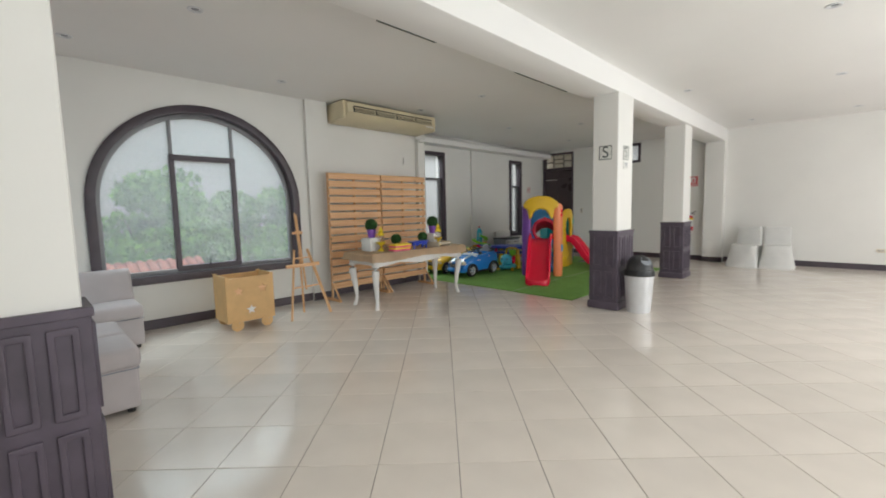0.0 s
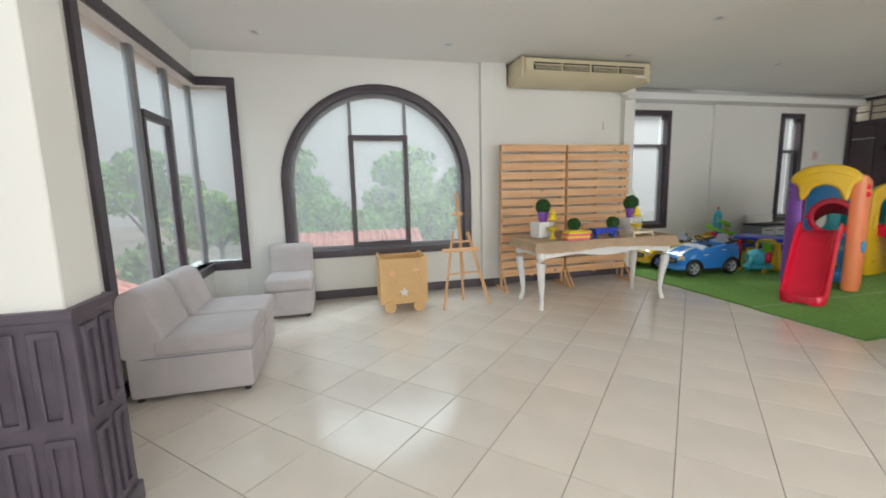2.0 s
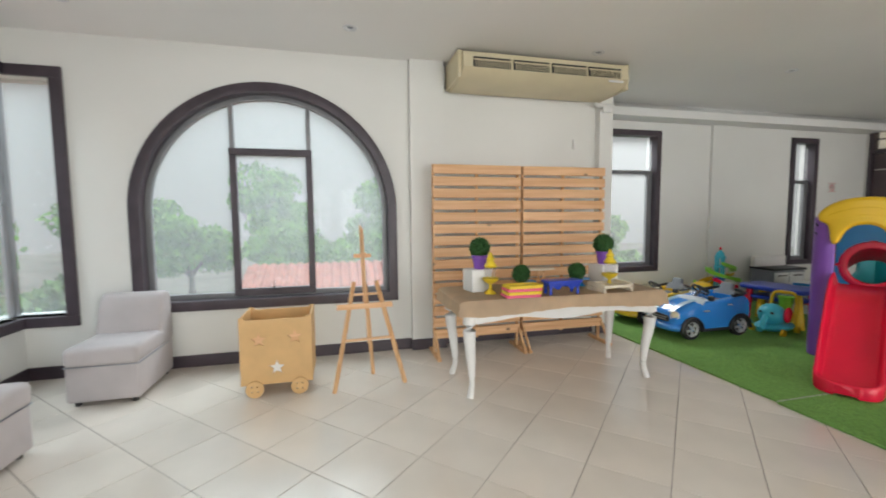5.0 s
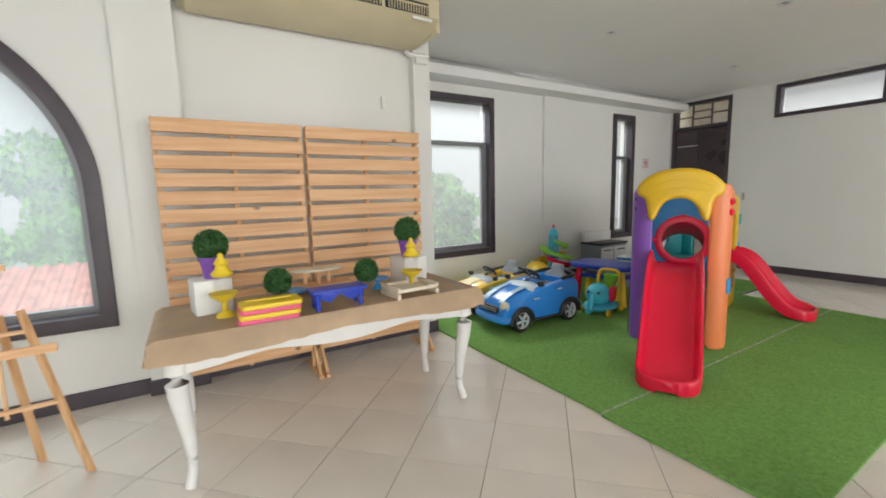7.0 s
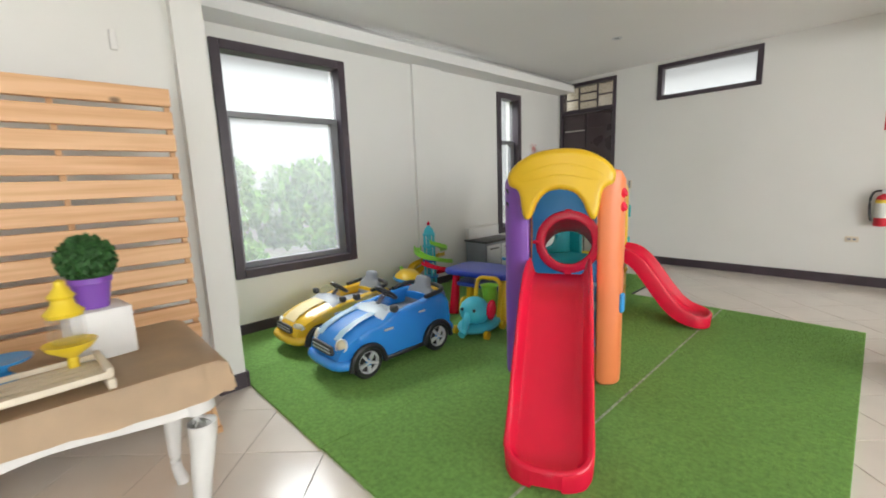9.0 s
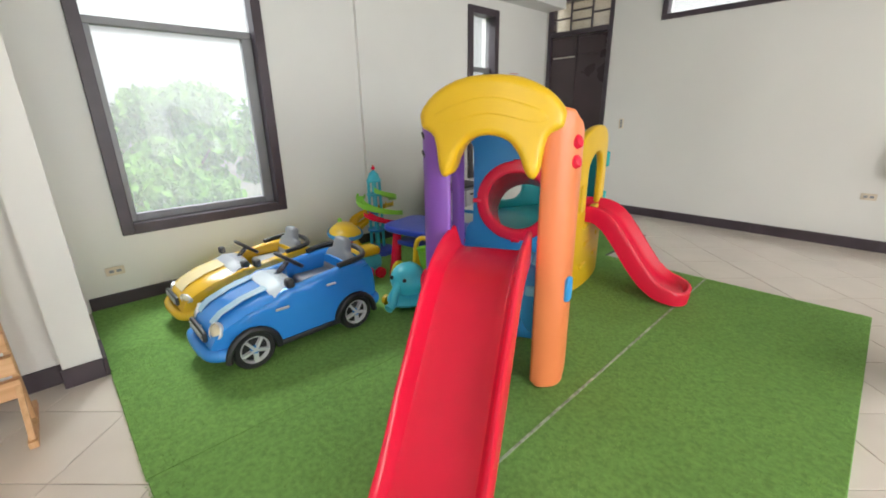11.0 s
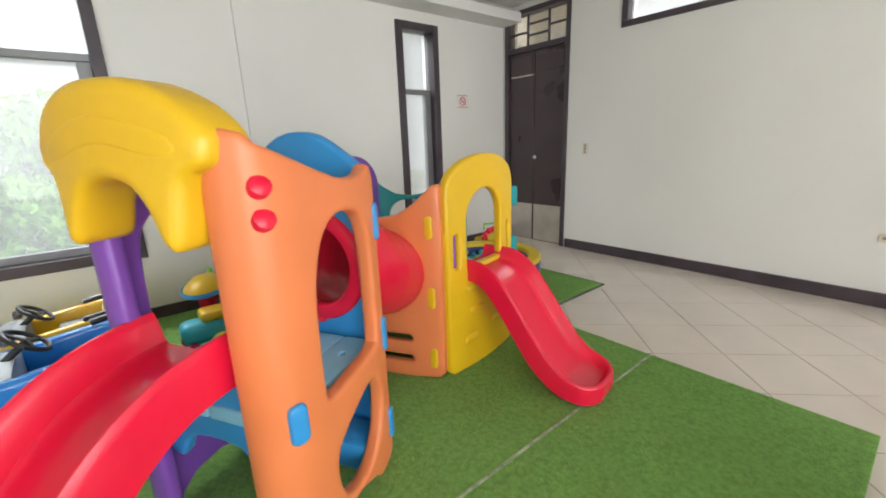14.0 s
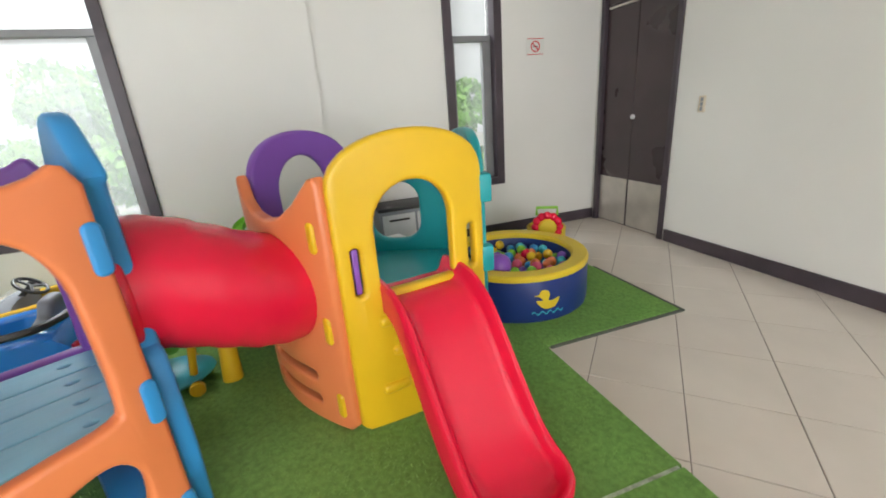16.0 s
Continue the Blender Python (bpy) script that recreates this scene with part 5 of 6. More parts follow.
# tunnel
bm = bmesh.new()
rings = []
NS, NA = 18, 36
for i in range(NS + 1):
    t = i / NS
    y = 0.545 + (1.13 - 0.545) * t
    zc = TZ1 + (TZ2 - TZ1) * (3 * t * t - 2 * t ** 3)
    r = 0.208 + 0.026 * math.sin(math.pi * min(1, t * 1.05)) + 0.016 * t
    r += 0.003 * math.sin(t * 34) if 0.2 < t < 0.8 else 0
    for k, rr in enumerate((r, r - 0.02)):
        rings.append([bm.verts.new((0.03 + rr * math.cos(2 * math.pi * j / NA), y, zc + rr * math.sin(2 * math.pi * j / NA))) for j in range(NA)])
for i in range(NS):
    for k in range(2):
        a, b = rings[2 * i + k], rings[2 * i + 2 + k]
        for j in range(NA):
            bm.faces.new((a[j], a[(j + 1) % NA], b[(j + 1) % NA], b[j]))
for i in (0, NS):
    for j in range(NA):
        bm.faces.new((rings[2 * i][j], rings[2 * i][(j + 1) % NA], rings[2 * i + 1][(j + 1) % NA], rings[2 * i + 1][j]))
tun = part("tunnel", bm, RED, ps, "red plastic crawl tunnel")
bm = plate(disc(0, 0, 0.232, n=40), [disc(0, 0, 0.165, n=40)], 0.05, 0.016)
part("ring", upright(bm, Matrix.Translation((0.03, 0.545, TZ1))), RED, tun)
for a in (45, 135, 225, 315):
    part("lug", B(-0.025, 0.025, -0.012, 0.012, -0.012, 0.012, 0.006, 2), RED, tun).location = (0.03 + 0.228 * math.cos(radians(a + 45)), 0.53, TZ1 + 0.228 * math.sin(radians(a + 45)))


def slide(m, line, w, rail, parent, label, lip=0.032):
    """A chute along line (rows of distance and height of its bed), its end rounded in plan."""
    pts = smooth_line([(d, 0, z) for d, z in line], 12)
    n = len(pts)
    half = w / 2
    end = pts[-1].x
    cap = end - half * 0.9
    us = [-1, -0.985, -0.95, -0.91, -0.87, -0.83, -0.79, -0.74, -0.66, -0.5, -0.25, 0, 0.25, 0.5, 0.66, 0.74, 0.79, 0.83, 0.87, 0.91, 0.95, 0.985, 1]
    bm = bmesh.new()
    rings = []
    for i, p in enumerate(pts):
        t = (pts[min(i + 1, n - 1)] - pts[max(i - 1, 0)]).normalized()
        up = Vector((-t.z, 0, t.x))
        past = max(0.0, p.x - cap) / (half * 0.9)
        wide = half * max(0.06, 1 - min(past, 0.9995) ** 2.6) ** (1 / 2.6)
        h = rail + (lip - rail) * min(1, max(0, (p.x - 0.62 * end) / (0.38 * end)))
        ring = []
        for u in us:
            y = u * wide
            d = 1 - (past ** 2.6 + (abs(y) / half) ** 2.6) ** (1 / 2.6) if past > 0 else 1 - abs(u)
            d = max(0.0, d) * half / 0.19
            if d < 0.05:
                f = 0.72 + 0.28 * math.sin(d / 0.05 * math.pi / 2)
            elif d < 0.10:
                f = 1.0
            else:
                k = min(1, (d - 0.10) / 0.20)
                f = 1 - k * k * (3 - 2 * k)
            ring.append(bm.verts.new(p + Vector((0, y, 0)) + up * h * f))
        for u in (1, 0.9, -0.9, -1):
            ring.append(bm.verts.new(p + Vector((0, u * wide, 0)) - up * (0.055 if abs(u) == 1 else 0.04)))
        rings.append(ring)
    q = len(rings[0])
    for a, b in zip(rings, rings[1:]):
        for j in range(q):
            bm.faces.new((a[j], a[(j + 1) % q], b[(j + 1) % q], b[j]))
    bm.faces.new(rings[0]), bm.faces.new(rings[-1])
    for v in bm.verts:
        v.co.z = max(v.co.z, 0.0)
    bmesh.ops.transform(bm, matrix=m, verts=bm.verts)
    return part("slide", bm, RED, parent, label)


slide(pose(-0.022, 0.03, 0, 0, 0, -91), [(0.0, 0.672), (0.10, 0.668), (0.22, 0.645), (0.34, 0.585), (0.45, 0.49), (0.57, 0.375), (0.71, 0.245), (0.84, 0.135), (0.94, 0.078), (1.00, 0.062), (1.04, 0.06), (1.065, 0.06)], 0.385, 0.10, ps, "glossy red plastic slide of the high tower")

# second tower: five panels round a pentagon
O2, SIDE = 1.14, 0.635
corners = [Vector((-0.29, O2 + 0.005, 0)), Vector((0.345, O2, 0))]
for k in range(3):
    turn_k = radians(72 * (k + 1) - 1)
    corners.append(corners[-1] + Vector((math.cos(turn_k), math.sin(turn_k), 0)) * SIDE)
corners[4] += Vector((0.07, 0.04, 0))


def tower_side(k, outline, holes, material, label, bow=0.03):
    """A moulded panel from corner k to the next, bowed outwards; its x runs 0 to SIDE."""
    bm = plate(outline, holes, 0.052, 0.015, 16)
    for v in bm.verts:
        v.co.z += bow * (1 - (2 * v.co.x / SIDE - 1) ** 2)
    a, b = corners[k], corners[(k + 1) % 5]
    d = (b - a).normalized()
    m = Matrix(((d.x, -d.y, 0, a.x), (d.y, d.x, 0, a.y), (0, 0, 1, 0), (0, 0, 0, 1)))
    return part("tower_panel", upright(bm, m), material, ps, label), m


def arched(top, shoulder):
    n = 28
    return [(0.0, 0.03), (0.03, 0.0), (SIDE - 0.03, 0.0), (SIDE, 0.03)] + [(SIDE / 2 + SIDE / 2 * math.cos(math.pi * i / n), shoulder + (top - shoulder) * math.sin(math.pi * i / n) ** 0.8) for i in range(n + 1)]


scoop = [(0.0, 0.05), (0.05, 0.0), (SIDE - 0.03, 0.0), (SIDE, 0.03), (SIDE, 1.03), (SIDE - 0.012, 1.055), (SIDE - 0.04, 1.05), (0.50, 0.96), (0.41, 0.905), (0.30, 0.885), (0.19, 0.90), (0.10, 0.945), (0.05, 1.01), (0.02, 1.03), (0.0, 1.0)]
p2, m2 = tower_side(0, scoop, [disc(0.315, TZ2, 0.222, n=36)] + [round_rect(0.10, 0.46, 0.09 + 0.12 * k, 0.13 + 0.12 * k, 0.018) for k in range(2)], ORANGE, "orange plastic panel with tunnel hole and slots", 0.05)
for z in (0.84, 0.465, 0.12):
    part("clip", plate(round_rect(-0.022, 0.022, -0.06, 0.06, 0.02), (), 0.03, 0.01), YELLOW, p2, "yellow clip").matrix_local = m2 @ Matrix.Translation((0.575, -0.034, z)) @ STAND
slots_y = [round_rect(0.052, 0.088, 0.60, 0.79, 0.017), round_rect(0.547, 0.583, 0.60, 0.79, 0.017)]
yp, m2 = tower_side(1, arched(1.19, 0.98), [arch(0.148, 0.468, 0.60, 1.008, 20), *slots_y], YELLOW, "yellow plastic arch panel with slide opening")
part("slot_insert", B(0.058, 0.082, -0.02, 0.02, 0.605, 0.785, 0.006, 2), PURPLE, yp, "purple insert").matrix_local = m2
for a, z in ((0.10, 0.16), (0.36, 0.20), (0.16, 0.32), (0.40, 0.36), (0.12, 0.46)):
    part("foothold", B(a, a + 0.12, -0.065, -0.03, z, z + 0.045, 0.016, 3), YELLOW, yp).matrix_local = m2
tp, m2 = tower_side(2, arched(1.15, 0.95), [arch(0.13, 0.505, 0.10, 1.0, 20)], TEAL, "teal plastic doorway panel")
for z in (0.86, 0.55):
    part("clip", B(-0.03, 0.03, -0.05, 0.03, z, z + 0.12, 0.012, 2), TEAL, tp).matrix_local = m2
tower_side(3, scoop, [round_rect(0.17, 0.465, 0.52, 0.86, 0.11), round_rect(0.12, 0.51, 0.14, 0.42, 0.05)], TEAL, "teal plastic panel with oval window")
tower_side(4, arched(1.19, 0.95), [arch(0.155, 0.48, 0.66, 1.07, 20), round_rect(0.12, 0.51, 0.15, 0.45, 0.05)], PURPLE, "purple plastic arch panel")
deck2 = [(c.x * 0.94 + 0.002, (c.y - 1.6) * 0.94 + 1.6) for c in corners]
part("deck_plank", plate(deck2, (), 0.04, 0.01), TEAL, ps, "teal deck plate").location = (0, 0, 0.44)
slide(pose(0.415, 1.459, 0, 0, 0, -19.5), [(-0.04, 0.575), (0.06, 0.578), (0.16, 0.568), (0.25, 0.51), (0.34, 0.40), (0.43, 0.275), (0.52, 0.165), (0.61, 0.100), (0.69, 0.078), (0.75, 0.068), (0.80, 0.064)], 0.365, 0.062, ps, "matte red wavy plastic slide of the low tower", 0.04)

# ---------------------------------------------------------------- ride-on cars, front to -y, origin on the floor under the middle
def wheel(parent, x, y, r, side):
    m = Matrix.Translation((x, y, r)) @ Matrix.Rotation(radians(90 * side), 4, "Y")
    t = part("wheel", lathe(bmesh.new(), [(r * 0.66, -0.03), (r * 0.9, -0.033), (r, -0.02), (r, 0.02), (r * 0.9, 0.033), (r * 0.66, 0.03)], m, 32), BLACK, parent, "black plastic wheel")
    bm = lathe(bmesh.new(), [(r * 0.60, 0.024), (r * 0.67, 0.034), (r * 0.69, 0.030), (r * 0.69, 0.0), (r * 0.60, 0.0), (r * 0.60, 0.024)], m, 32)
    for k in range(5):
        a = 2 * math.pi * k / 5
        p = m @ Vector((0, 0, 0.026))
        q = m @ Vector((r * 0.63 * math.cos(a), r * 0.63 * math.sin(a), 0.024))
        stick(bm, p, q, 0.024, 0.014)
    rim = part("rim", bm, CHROME, t, "silver five-spoke rim")
    # black disc added behind the spokes in place of the dark open gaps
    part("dark_backing", lathe(bmesh.new(), [(0.0, 0.008), (r * 0.68, 0.008), (r * 0.68, -0.02), (0.0, -0.02)], m, 24), BLACK, t)
    part("hub", lathe(bmesh.new(), [(0.0, 0.036), (0.02, 0.034), (0.024, 0.02)], m, 16), BLUE, rim)
    return t


def ride_on_car(m, paint, stripe, label, sharp, seat_mat):
    c = thing("ride_on_car", m, label, "ride-on car", "ride-on cars")
    L, W = 0.98, 0.50
    wf, wr, r = -0.31, 0.31, 0.112
    hood_z, belt = (0.35, 0.385) if not sharp else (0.34, 0.36)

    def arc(cy):
        return [(cy + 0.128 * math.cos(math.pi * (1 - i / 10)), 0.085 + 0.135 * math.sin(math.pi * (1 - i / 10))) for i in range(11)]
    prof = [(-L / 2 + 0.02, 0.085)] + arc(wf) + arc(wr) + [(L / 2 - 0.03, 0.085), (L / 2, 0.14), (L / 2 - 0.005, 0.30), (L / 2 - 0.04, belt + 0.02), (L / 2 - 0.10, belt + 0.04),
            (0.30, belt + 0.035), (0.0, belt), (-0.10, belt - 0.005), (-0.16, hood_z), (-0.30, hood_z - 0.03), (-0.44, hood_z - 0.085), (-L / 2 + 0.02, hood_z - 0.16), (-L / 2, 0.16)]
    for s_ in (-1, 1):
        bm = plate(prof, (), 0.07, 0.022, 14)
        for v in bm.verts:
            k = abs(v.co.x) / (L / 2)
            v.co.z += s_ * (-0.05 * max(0, k - 0.55) ** 1.5 / 0.3 - 0.06 * max(0, v.co.y - 0.24))
        part("body_side", upright(bm, Matrix.Translation((s_ * (W / 2 - 0.05), 0, 0)) @ turned), paint, c)
    # hood and tail as lofts across
    def loft(name, rows, material):
        bm = bmesh.new()
        rings = []
        for y, z, w, lowz in rows:
            ring = []
            for i in range(13):
                a = -1 + 2 * i / 12
                ring.append(bm.verts.new((a * w, y, z - 0.035 * abs(a) ** 3)))
            ring += [bm.verts.new((w, y, lowz)), bm.verts.new((-w, y, lowz))]
            rings.append(ring)
        n = len(rings[0])
        for a, b in zip(rings, rings[1:]):
            for i in range(n):
                bm.faces.new((a[i], a[(i + 1) % n], b[(i + 1) % n], b[i]))
        bm.faces.new(rings[0]), bm.faces.new(rings[-1])
        return part(name, bm, material, c)
    loft("hood", [(-L / 2 - 0.01, 0.20, 0.17, 0.10), (-L / 2 - 0.005, hood_z - 0.14, 0.185, 0.10), (-0.47, hood_z - 0.09, 0.20, 0.10), (-0.41, hood_z - 0.045, 0.215, 0.12), (-0.30, hood_z + 0.0, 0.225, 0.2), (-0.16, hood_z + 0.03, 0.225, 0.25)], paint)
    loft("scuttle", [(-0.17, hood_z + 0.03, 0.215, 0.25), (-0.10, hood_z + 0.06, 0.20, 0.25), (-0.02, hood_z + 0.05, 0.19, 0.25)], COWL if not sharp else GREY)
    # blue car: two painted stripes; yellow car: one wide patch imitating a reflection
    for a in (-0.11, 0.11) if not sharp else (0.0,):
        bm = bmesh.new()
        ww = 0.032 if not sharp else 0.09
        rows = [(-0.46, hood_z - 0.078), (-0.41, hood_z - 0.036), (-0.30, hood_z + 0.007), (-0.165, hood_z + 0.036)]
        vs = [[bm.verts.new((a - ww, y, z - 0.002)), bm.verts.new((a - ww, y, z + 0.002)), bm.verts.new((a + ww, y, z + 0.002)), bm.verts.new((a + ww, y, z - 0.002))] for y, z in rows]
        for p, q in zip(vs, vs[1:]):
            for i in range(4):
                bm.faces.new((p[i], p[(i + 1) % 4], q[(i + 1) % 4], q[i]))
        bm.faces.new(vs[0]), bm.faces.new(vs[-1])
        part("hood_stripe", bm, stripe, c, "pale hood stripe, on the yellow car a painted reflection")
    loft("tail", [(0.33, belt + 0.02, 0.21, 0.10), (0.45, belt + 0.03, 0.20, 0.10), (L / 2, belt - 0.02, 0.185, 0.10), (L / 2 + 0.012, 0.26, 0.18, 0.10)], paint)
    part("floor_pan", B(-0.20, 0.20, -0.45, 0.45, 0.09, 0.13, 0.01, 2), BLACK, c)
    part("front_bumper", tube(bmesh.new(), smooth_line([(-0.22, -L / 2 + 0.07, 0.125), (-0.15, -L / 2 - 0.015, 0.125), (0.15, -L / 2 - 0.015, 0.125), (0.22, -L / 2 + 0.07, 0.125)], 5), 0.035, 10), paint, c)
    part("rear_bumper", tube(bmesh.new(), smooth_line([(-0.22, L / 2 - 0.06, 0.13), (-0.15, L / 2 + 0.015, 0.13), (0.15, L / 2 + 0.015, 0.13), (0.22, L / 2 - 0.06, 0.13)], 5), 0.035, 10), paint, c)
    g = part("grille", upright(plate(ring_of([(-0.11, 0.18), (0.11, 0.18), (0.13, 0.225), (0.10, 0.245), (-0.10, 0.245), (-0.13, 0.225)], 4), (), 0.02, 0.006), Matrix.Translation((0, -L / 2 - 0.012, 0))), BLACK, c, "black grille")
    for k in range(2):
        part("grille_bar", B(-0.115, 0.115, -L / 2 - 0.027, -L / 2 - 0.02, 0.197 + k * 0.022, 0.204 + k * 0.022), CHROME, g)
    for s_ in (-1, 1):
        m2 = Matrix.Translation((s_ * 0.165, -L / 2 + 0.035, hood_z - 0.105)) @ Matrix.Rotation(radians(68), 4, "X") @ Matrix.Rotation(radians(s_ * 18), 4, "Y")
        if sharp:
            m2 = m2 @ Matrix.Diagonal((1.2, 0.55, 1, 1))
        h = part("headlight", lathe(bmesh.new(), [(0.042, -0.02), (0.044, 0.006), (0.040, 0.010), (0.038, 0.005), (0.022, 0.015), (0, 0.018)], m2, 24), LAMPGL, c, "clear round headlight")
        part("headlight_ring", lathe(bmesh.new(), [(0.040, 0.005), (0.043, 0.012), (0.048, 0.006), (0.046, -0.01)], m2, 24), CHROME, h)
        part("mirror", B(s_ * 0.235 - 0.03, s_ * 0.235 + 0.03, -0.10, -0.055, belt + 0.01, belt + 0.06, 0.014, 3), BLACK, c, "black wing mirror")
        part("door_handle", B(s_ * 0.244, s_ * 0.254, 0.13, 0.19, belt - 0.045, belt - 0.032, 0.003, 1), CHROME, c)
        part("wing_vent", B(s_ * 0.243, s_ * 0.252, -0.175, -0.10, 0.285, 0.30, 0.003, 1), CHROME, c)
        part("sill", B(s_ * 0.215, s_ * 0.248, -0.18, 0.18, 0.075, 0.105, 0.008, 2), BLACK, c, "black sill trim")
        for cy in (wf, wr):
            lip = [(s_ * 0.247, cy + 0.132 * math.cos(math.pi * i / 12), 0.085 + 0.14 * math.sin(math.pi * i / 12)) for i in range(13)]
            part("wheel_arch", tube(bmesh.new(), lip, 0.019, 8), BLACK, c, "black wheel arch trim")
            wheel(c, s_ * 0.218, cy, r, s_)
        part("tail_light", B(s_ * 0.15 - 0.025, s_ * 0.15 + 0.025, L / 2 + 0.002, L / 2 + 0.02, 0.27, 0.33, 0.008, 2), RED, c, "red tail light")
    scr = ring_of([(-0.17, 0.0), (0.17, 0.0), (0.15, 0.075), (0.08, 0.105), (-0.08, 0.105), (-0.15, 0.075)], 5)
    p = part("windscreen", plate(scr, (), 0.008, 0.002), CLEAR, c, "low clear plastic windscreen")
    p.matrix_local = Matrix.Translation((0, -0.10, hood_z + 0.045)) @ Matrix.Rotation(radians(48), 4, "X")
    p.visible_shadow = False
    sw = part("steering_wheel", tube(bmesh.new(), [(0.085 * math.cos(2 * math.pi * i / 20), 0.085 * math.sin(2 * math.pi * i / 20), 0) for i in range(21)], 0.011, 8), BLACK, c, "black steering wheel")
    sw.matrix_local = Matrix.Translation((0, 0.03, belt + 0.085)) @ Matrix.Rotation(radians(-38), 4, "X")
    for k in range(3):
        stick_bm = stick(bmesh.new(), (0, 0, 0), (0.08 * math.cos(2.09 * k + 0.5), 0.08 * math.sin(2.09 * k + 0.5), 0), 0.018, 0.01)
        part("spoke", stick_bm, BLACK, sw)
    part("column", rod(bmesh.new(), (0, 0.025, belt + 0.08), (0, -0.08, belt - 0.01), 0.016), BLACK, c)
    part("seat_cushion", B(-0.17, 0.17, 0.10, 0.36, 0.24, 0.31, 0.025, 3), seat_mat, c, "grey moulded seat")
    out = ring_of([(-0.15, 0.0), (0.15, 0.0), (0.14, 0.16), (0.08, 0.20), (0.06, 0.27), (-0.06, 0.27), (-0.08, 0.20), (-0.14, 0.16)], 4)
    sb = part("seat_back", plate(out, (), 0.06, 0.02), seat_mat, c, "grey moulded seat back")
    sb.matrix_local = Matrix.Translation((0, 0.34, 0.262)) @ Matrix.Rotation(radians(76), 4, "X")
    part("roll_trim", tube(bmesh.new(), smooth_line([(-0.20, 0.24, belt + 0.04), (-0.19, 0.42, belt + 0.06), (0, 0.48, belt + 0.065), (0.19, 0.42, belt + 0.06), (0.20, 0.24, belt + 0.04)], 5), 0.018, 8), BLACK, c)
    part("badge", lathe(bmesh.new(), [(0, 0.004), (0.014, 0.003), (0.016, 0)], Matrix.Translation((0, -L / 2 + 0.0, hood_z - 0.13)) @ Matrix.Rotation(radians(60), 4, "X"), 16), CHROME, c)
    return c


ride_on_car(pose(-5.10, 5.925, 0.016, 0, 0, 0), CARBLUE, CARPALE, "glossy blue ride-on toy car with pale hood stripes", False, GREY)
ride_on_car(pose(-5.74, 5.90, 0.016, 0, 0, 1) @ Matrix.Scale(0.93, 4), CARYEL, CARSHEEN, "yellow ride-on toy sports car with grey interior", True, GREY)

# elephant walker
el = thing("elephant_walker", pose(-4.88, 6.72, 0.016, 0, 0, 12), "turquoise elephant baby walker with green basket", "baby walker")
bm = bmesh.new()
bmesh.ops.create_uvsphere(bm, u_segments=24, v_segments=16, radius=1, matrix=Matrix.LocRotScale((0, -0.05, 0.20), None, (0.125, 0.12, 0.12)))
part("head", bm, CYAN, el)
bm = bmesh.new()
bmesh.ops.create_uvsphere(bm, u_segments=24, v_segments=12, radius=1, matrix=Matrix.LocRotScale((0, 0.02, 0.07), None, (0.16, 0.24, 0.055)))
part("base", bm, CYAN, el)
part("trunk", tube(bmesh.new(), smooth_line([(0, -0.15, 0.20), (0, -0.20, 0.14), (0, -0.22, 0.08), (0, -0.27, 0.06)], 5), 0.03, 10), CYAN, el)
for s_ in (-1, 1):
    bm = bmesh.new()
    bmesh.ops.create_uvsphere(bm, u_segments=16, v_segments=10, radius=1, matrix=Matrix.LocRotScale((s_ * 0.13, 0.0, 0.21), None, (0.025, 0.075, 0.085)))
    part("ear", bm, RED if s_ > 0 else YELLOW, el, "coloured plastic ear")
    bm = bmesh.new()
    bmesh.ops.create_uvsphere(bm, u_segments=10, v_segments=8, radius=0.014, matrix=Matrix.Translation((s_ * 0.055, -0.155, 0.235)))
    part("eye", bm, BLACK, el)
    for yy in (-0.12, 0.16):
        part("wheel", rod(bmesh.new(), (s_ * 0.135, yy, 0.035), (s_ * 0.165, yy, 0.035), 0.035, seg=20), YELLOW, el)
part("push_handle", tube(bmesh.new(), smooth_line([(-0.11, 0.16, 0.10), (-0.11, 0.20, 0.38), (0, 0.21, 0.42), (0.11, 0.20, 0.38), (0.11, 0.16, 0.10)], 6), 0.018, 10), YELLOW, el, "yellow push handle")
part("basket", lathe(bmesh.new(), [(0.02, 0.24), (0.05, 0.28), (0.07, 0.40), (0.078, 0.41), (0.065, 0.40), (0.04, 0.29), (0, 0.27)], Matrix.Translation((0.06, 0.1, -0.02)), 20), GREEN, el, "lime green basket")

# blue activity table with red legs
at = thing("activity_table", pose(-5.15, 7.15, 0.016, 0, 0, 10), "blue plastic activity table on tapered red legs", "play table")
part("tabletop", plate(ring_of([(-0.33, -0.2), (-0.1, -0.24), (0.12, -0.22), (0.33, -0.2), (0.36, 0.0), (0.33, 0.2), (0.1, 0.22), (-0.12, 0.24), (-0.33, 0.2), (-0.36, 0)], 4), (), 0.05, 0.016), TBLUE, at).location = (0, 0, 0.42)
part("lower_tray", plate(round_rect(-0.27, 0.27, -0.16, 0.16, 0.06), (), 0.04, 0.012), TBLUE, at).location = (0, 0, 0.30)
for sx in (-1, 1):
    for sy in (-1, 1):
        part("leg", rod(bmesh.new(), (sx * 0.28, sy * 0.15, 0), (sx * 0.25, sy * 0.13, 0.40), 0.05, 0.032, 18), RED if sx * sy > 0 else YELLOW, at, "tapered coloured leg")

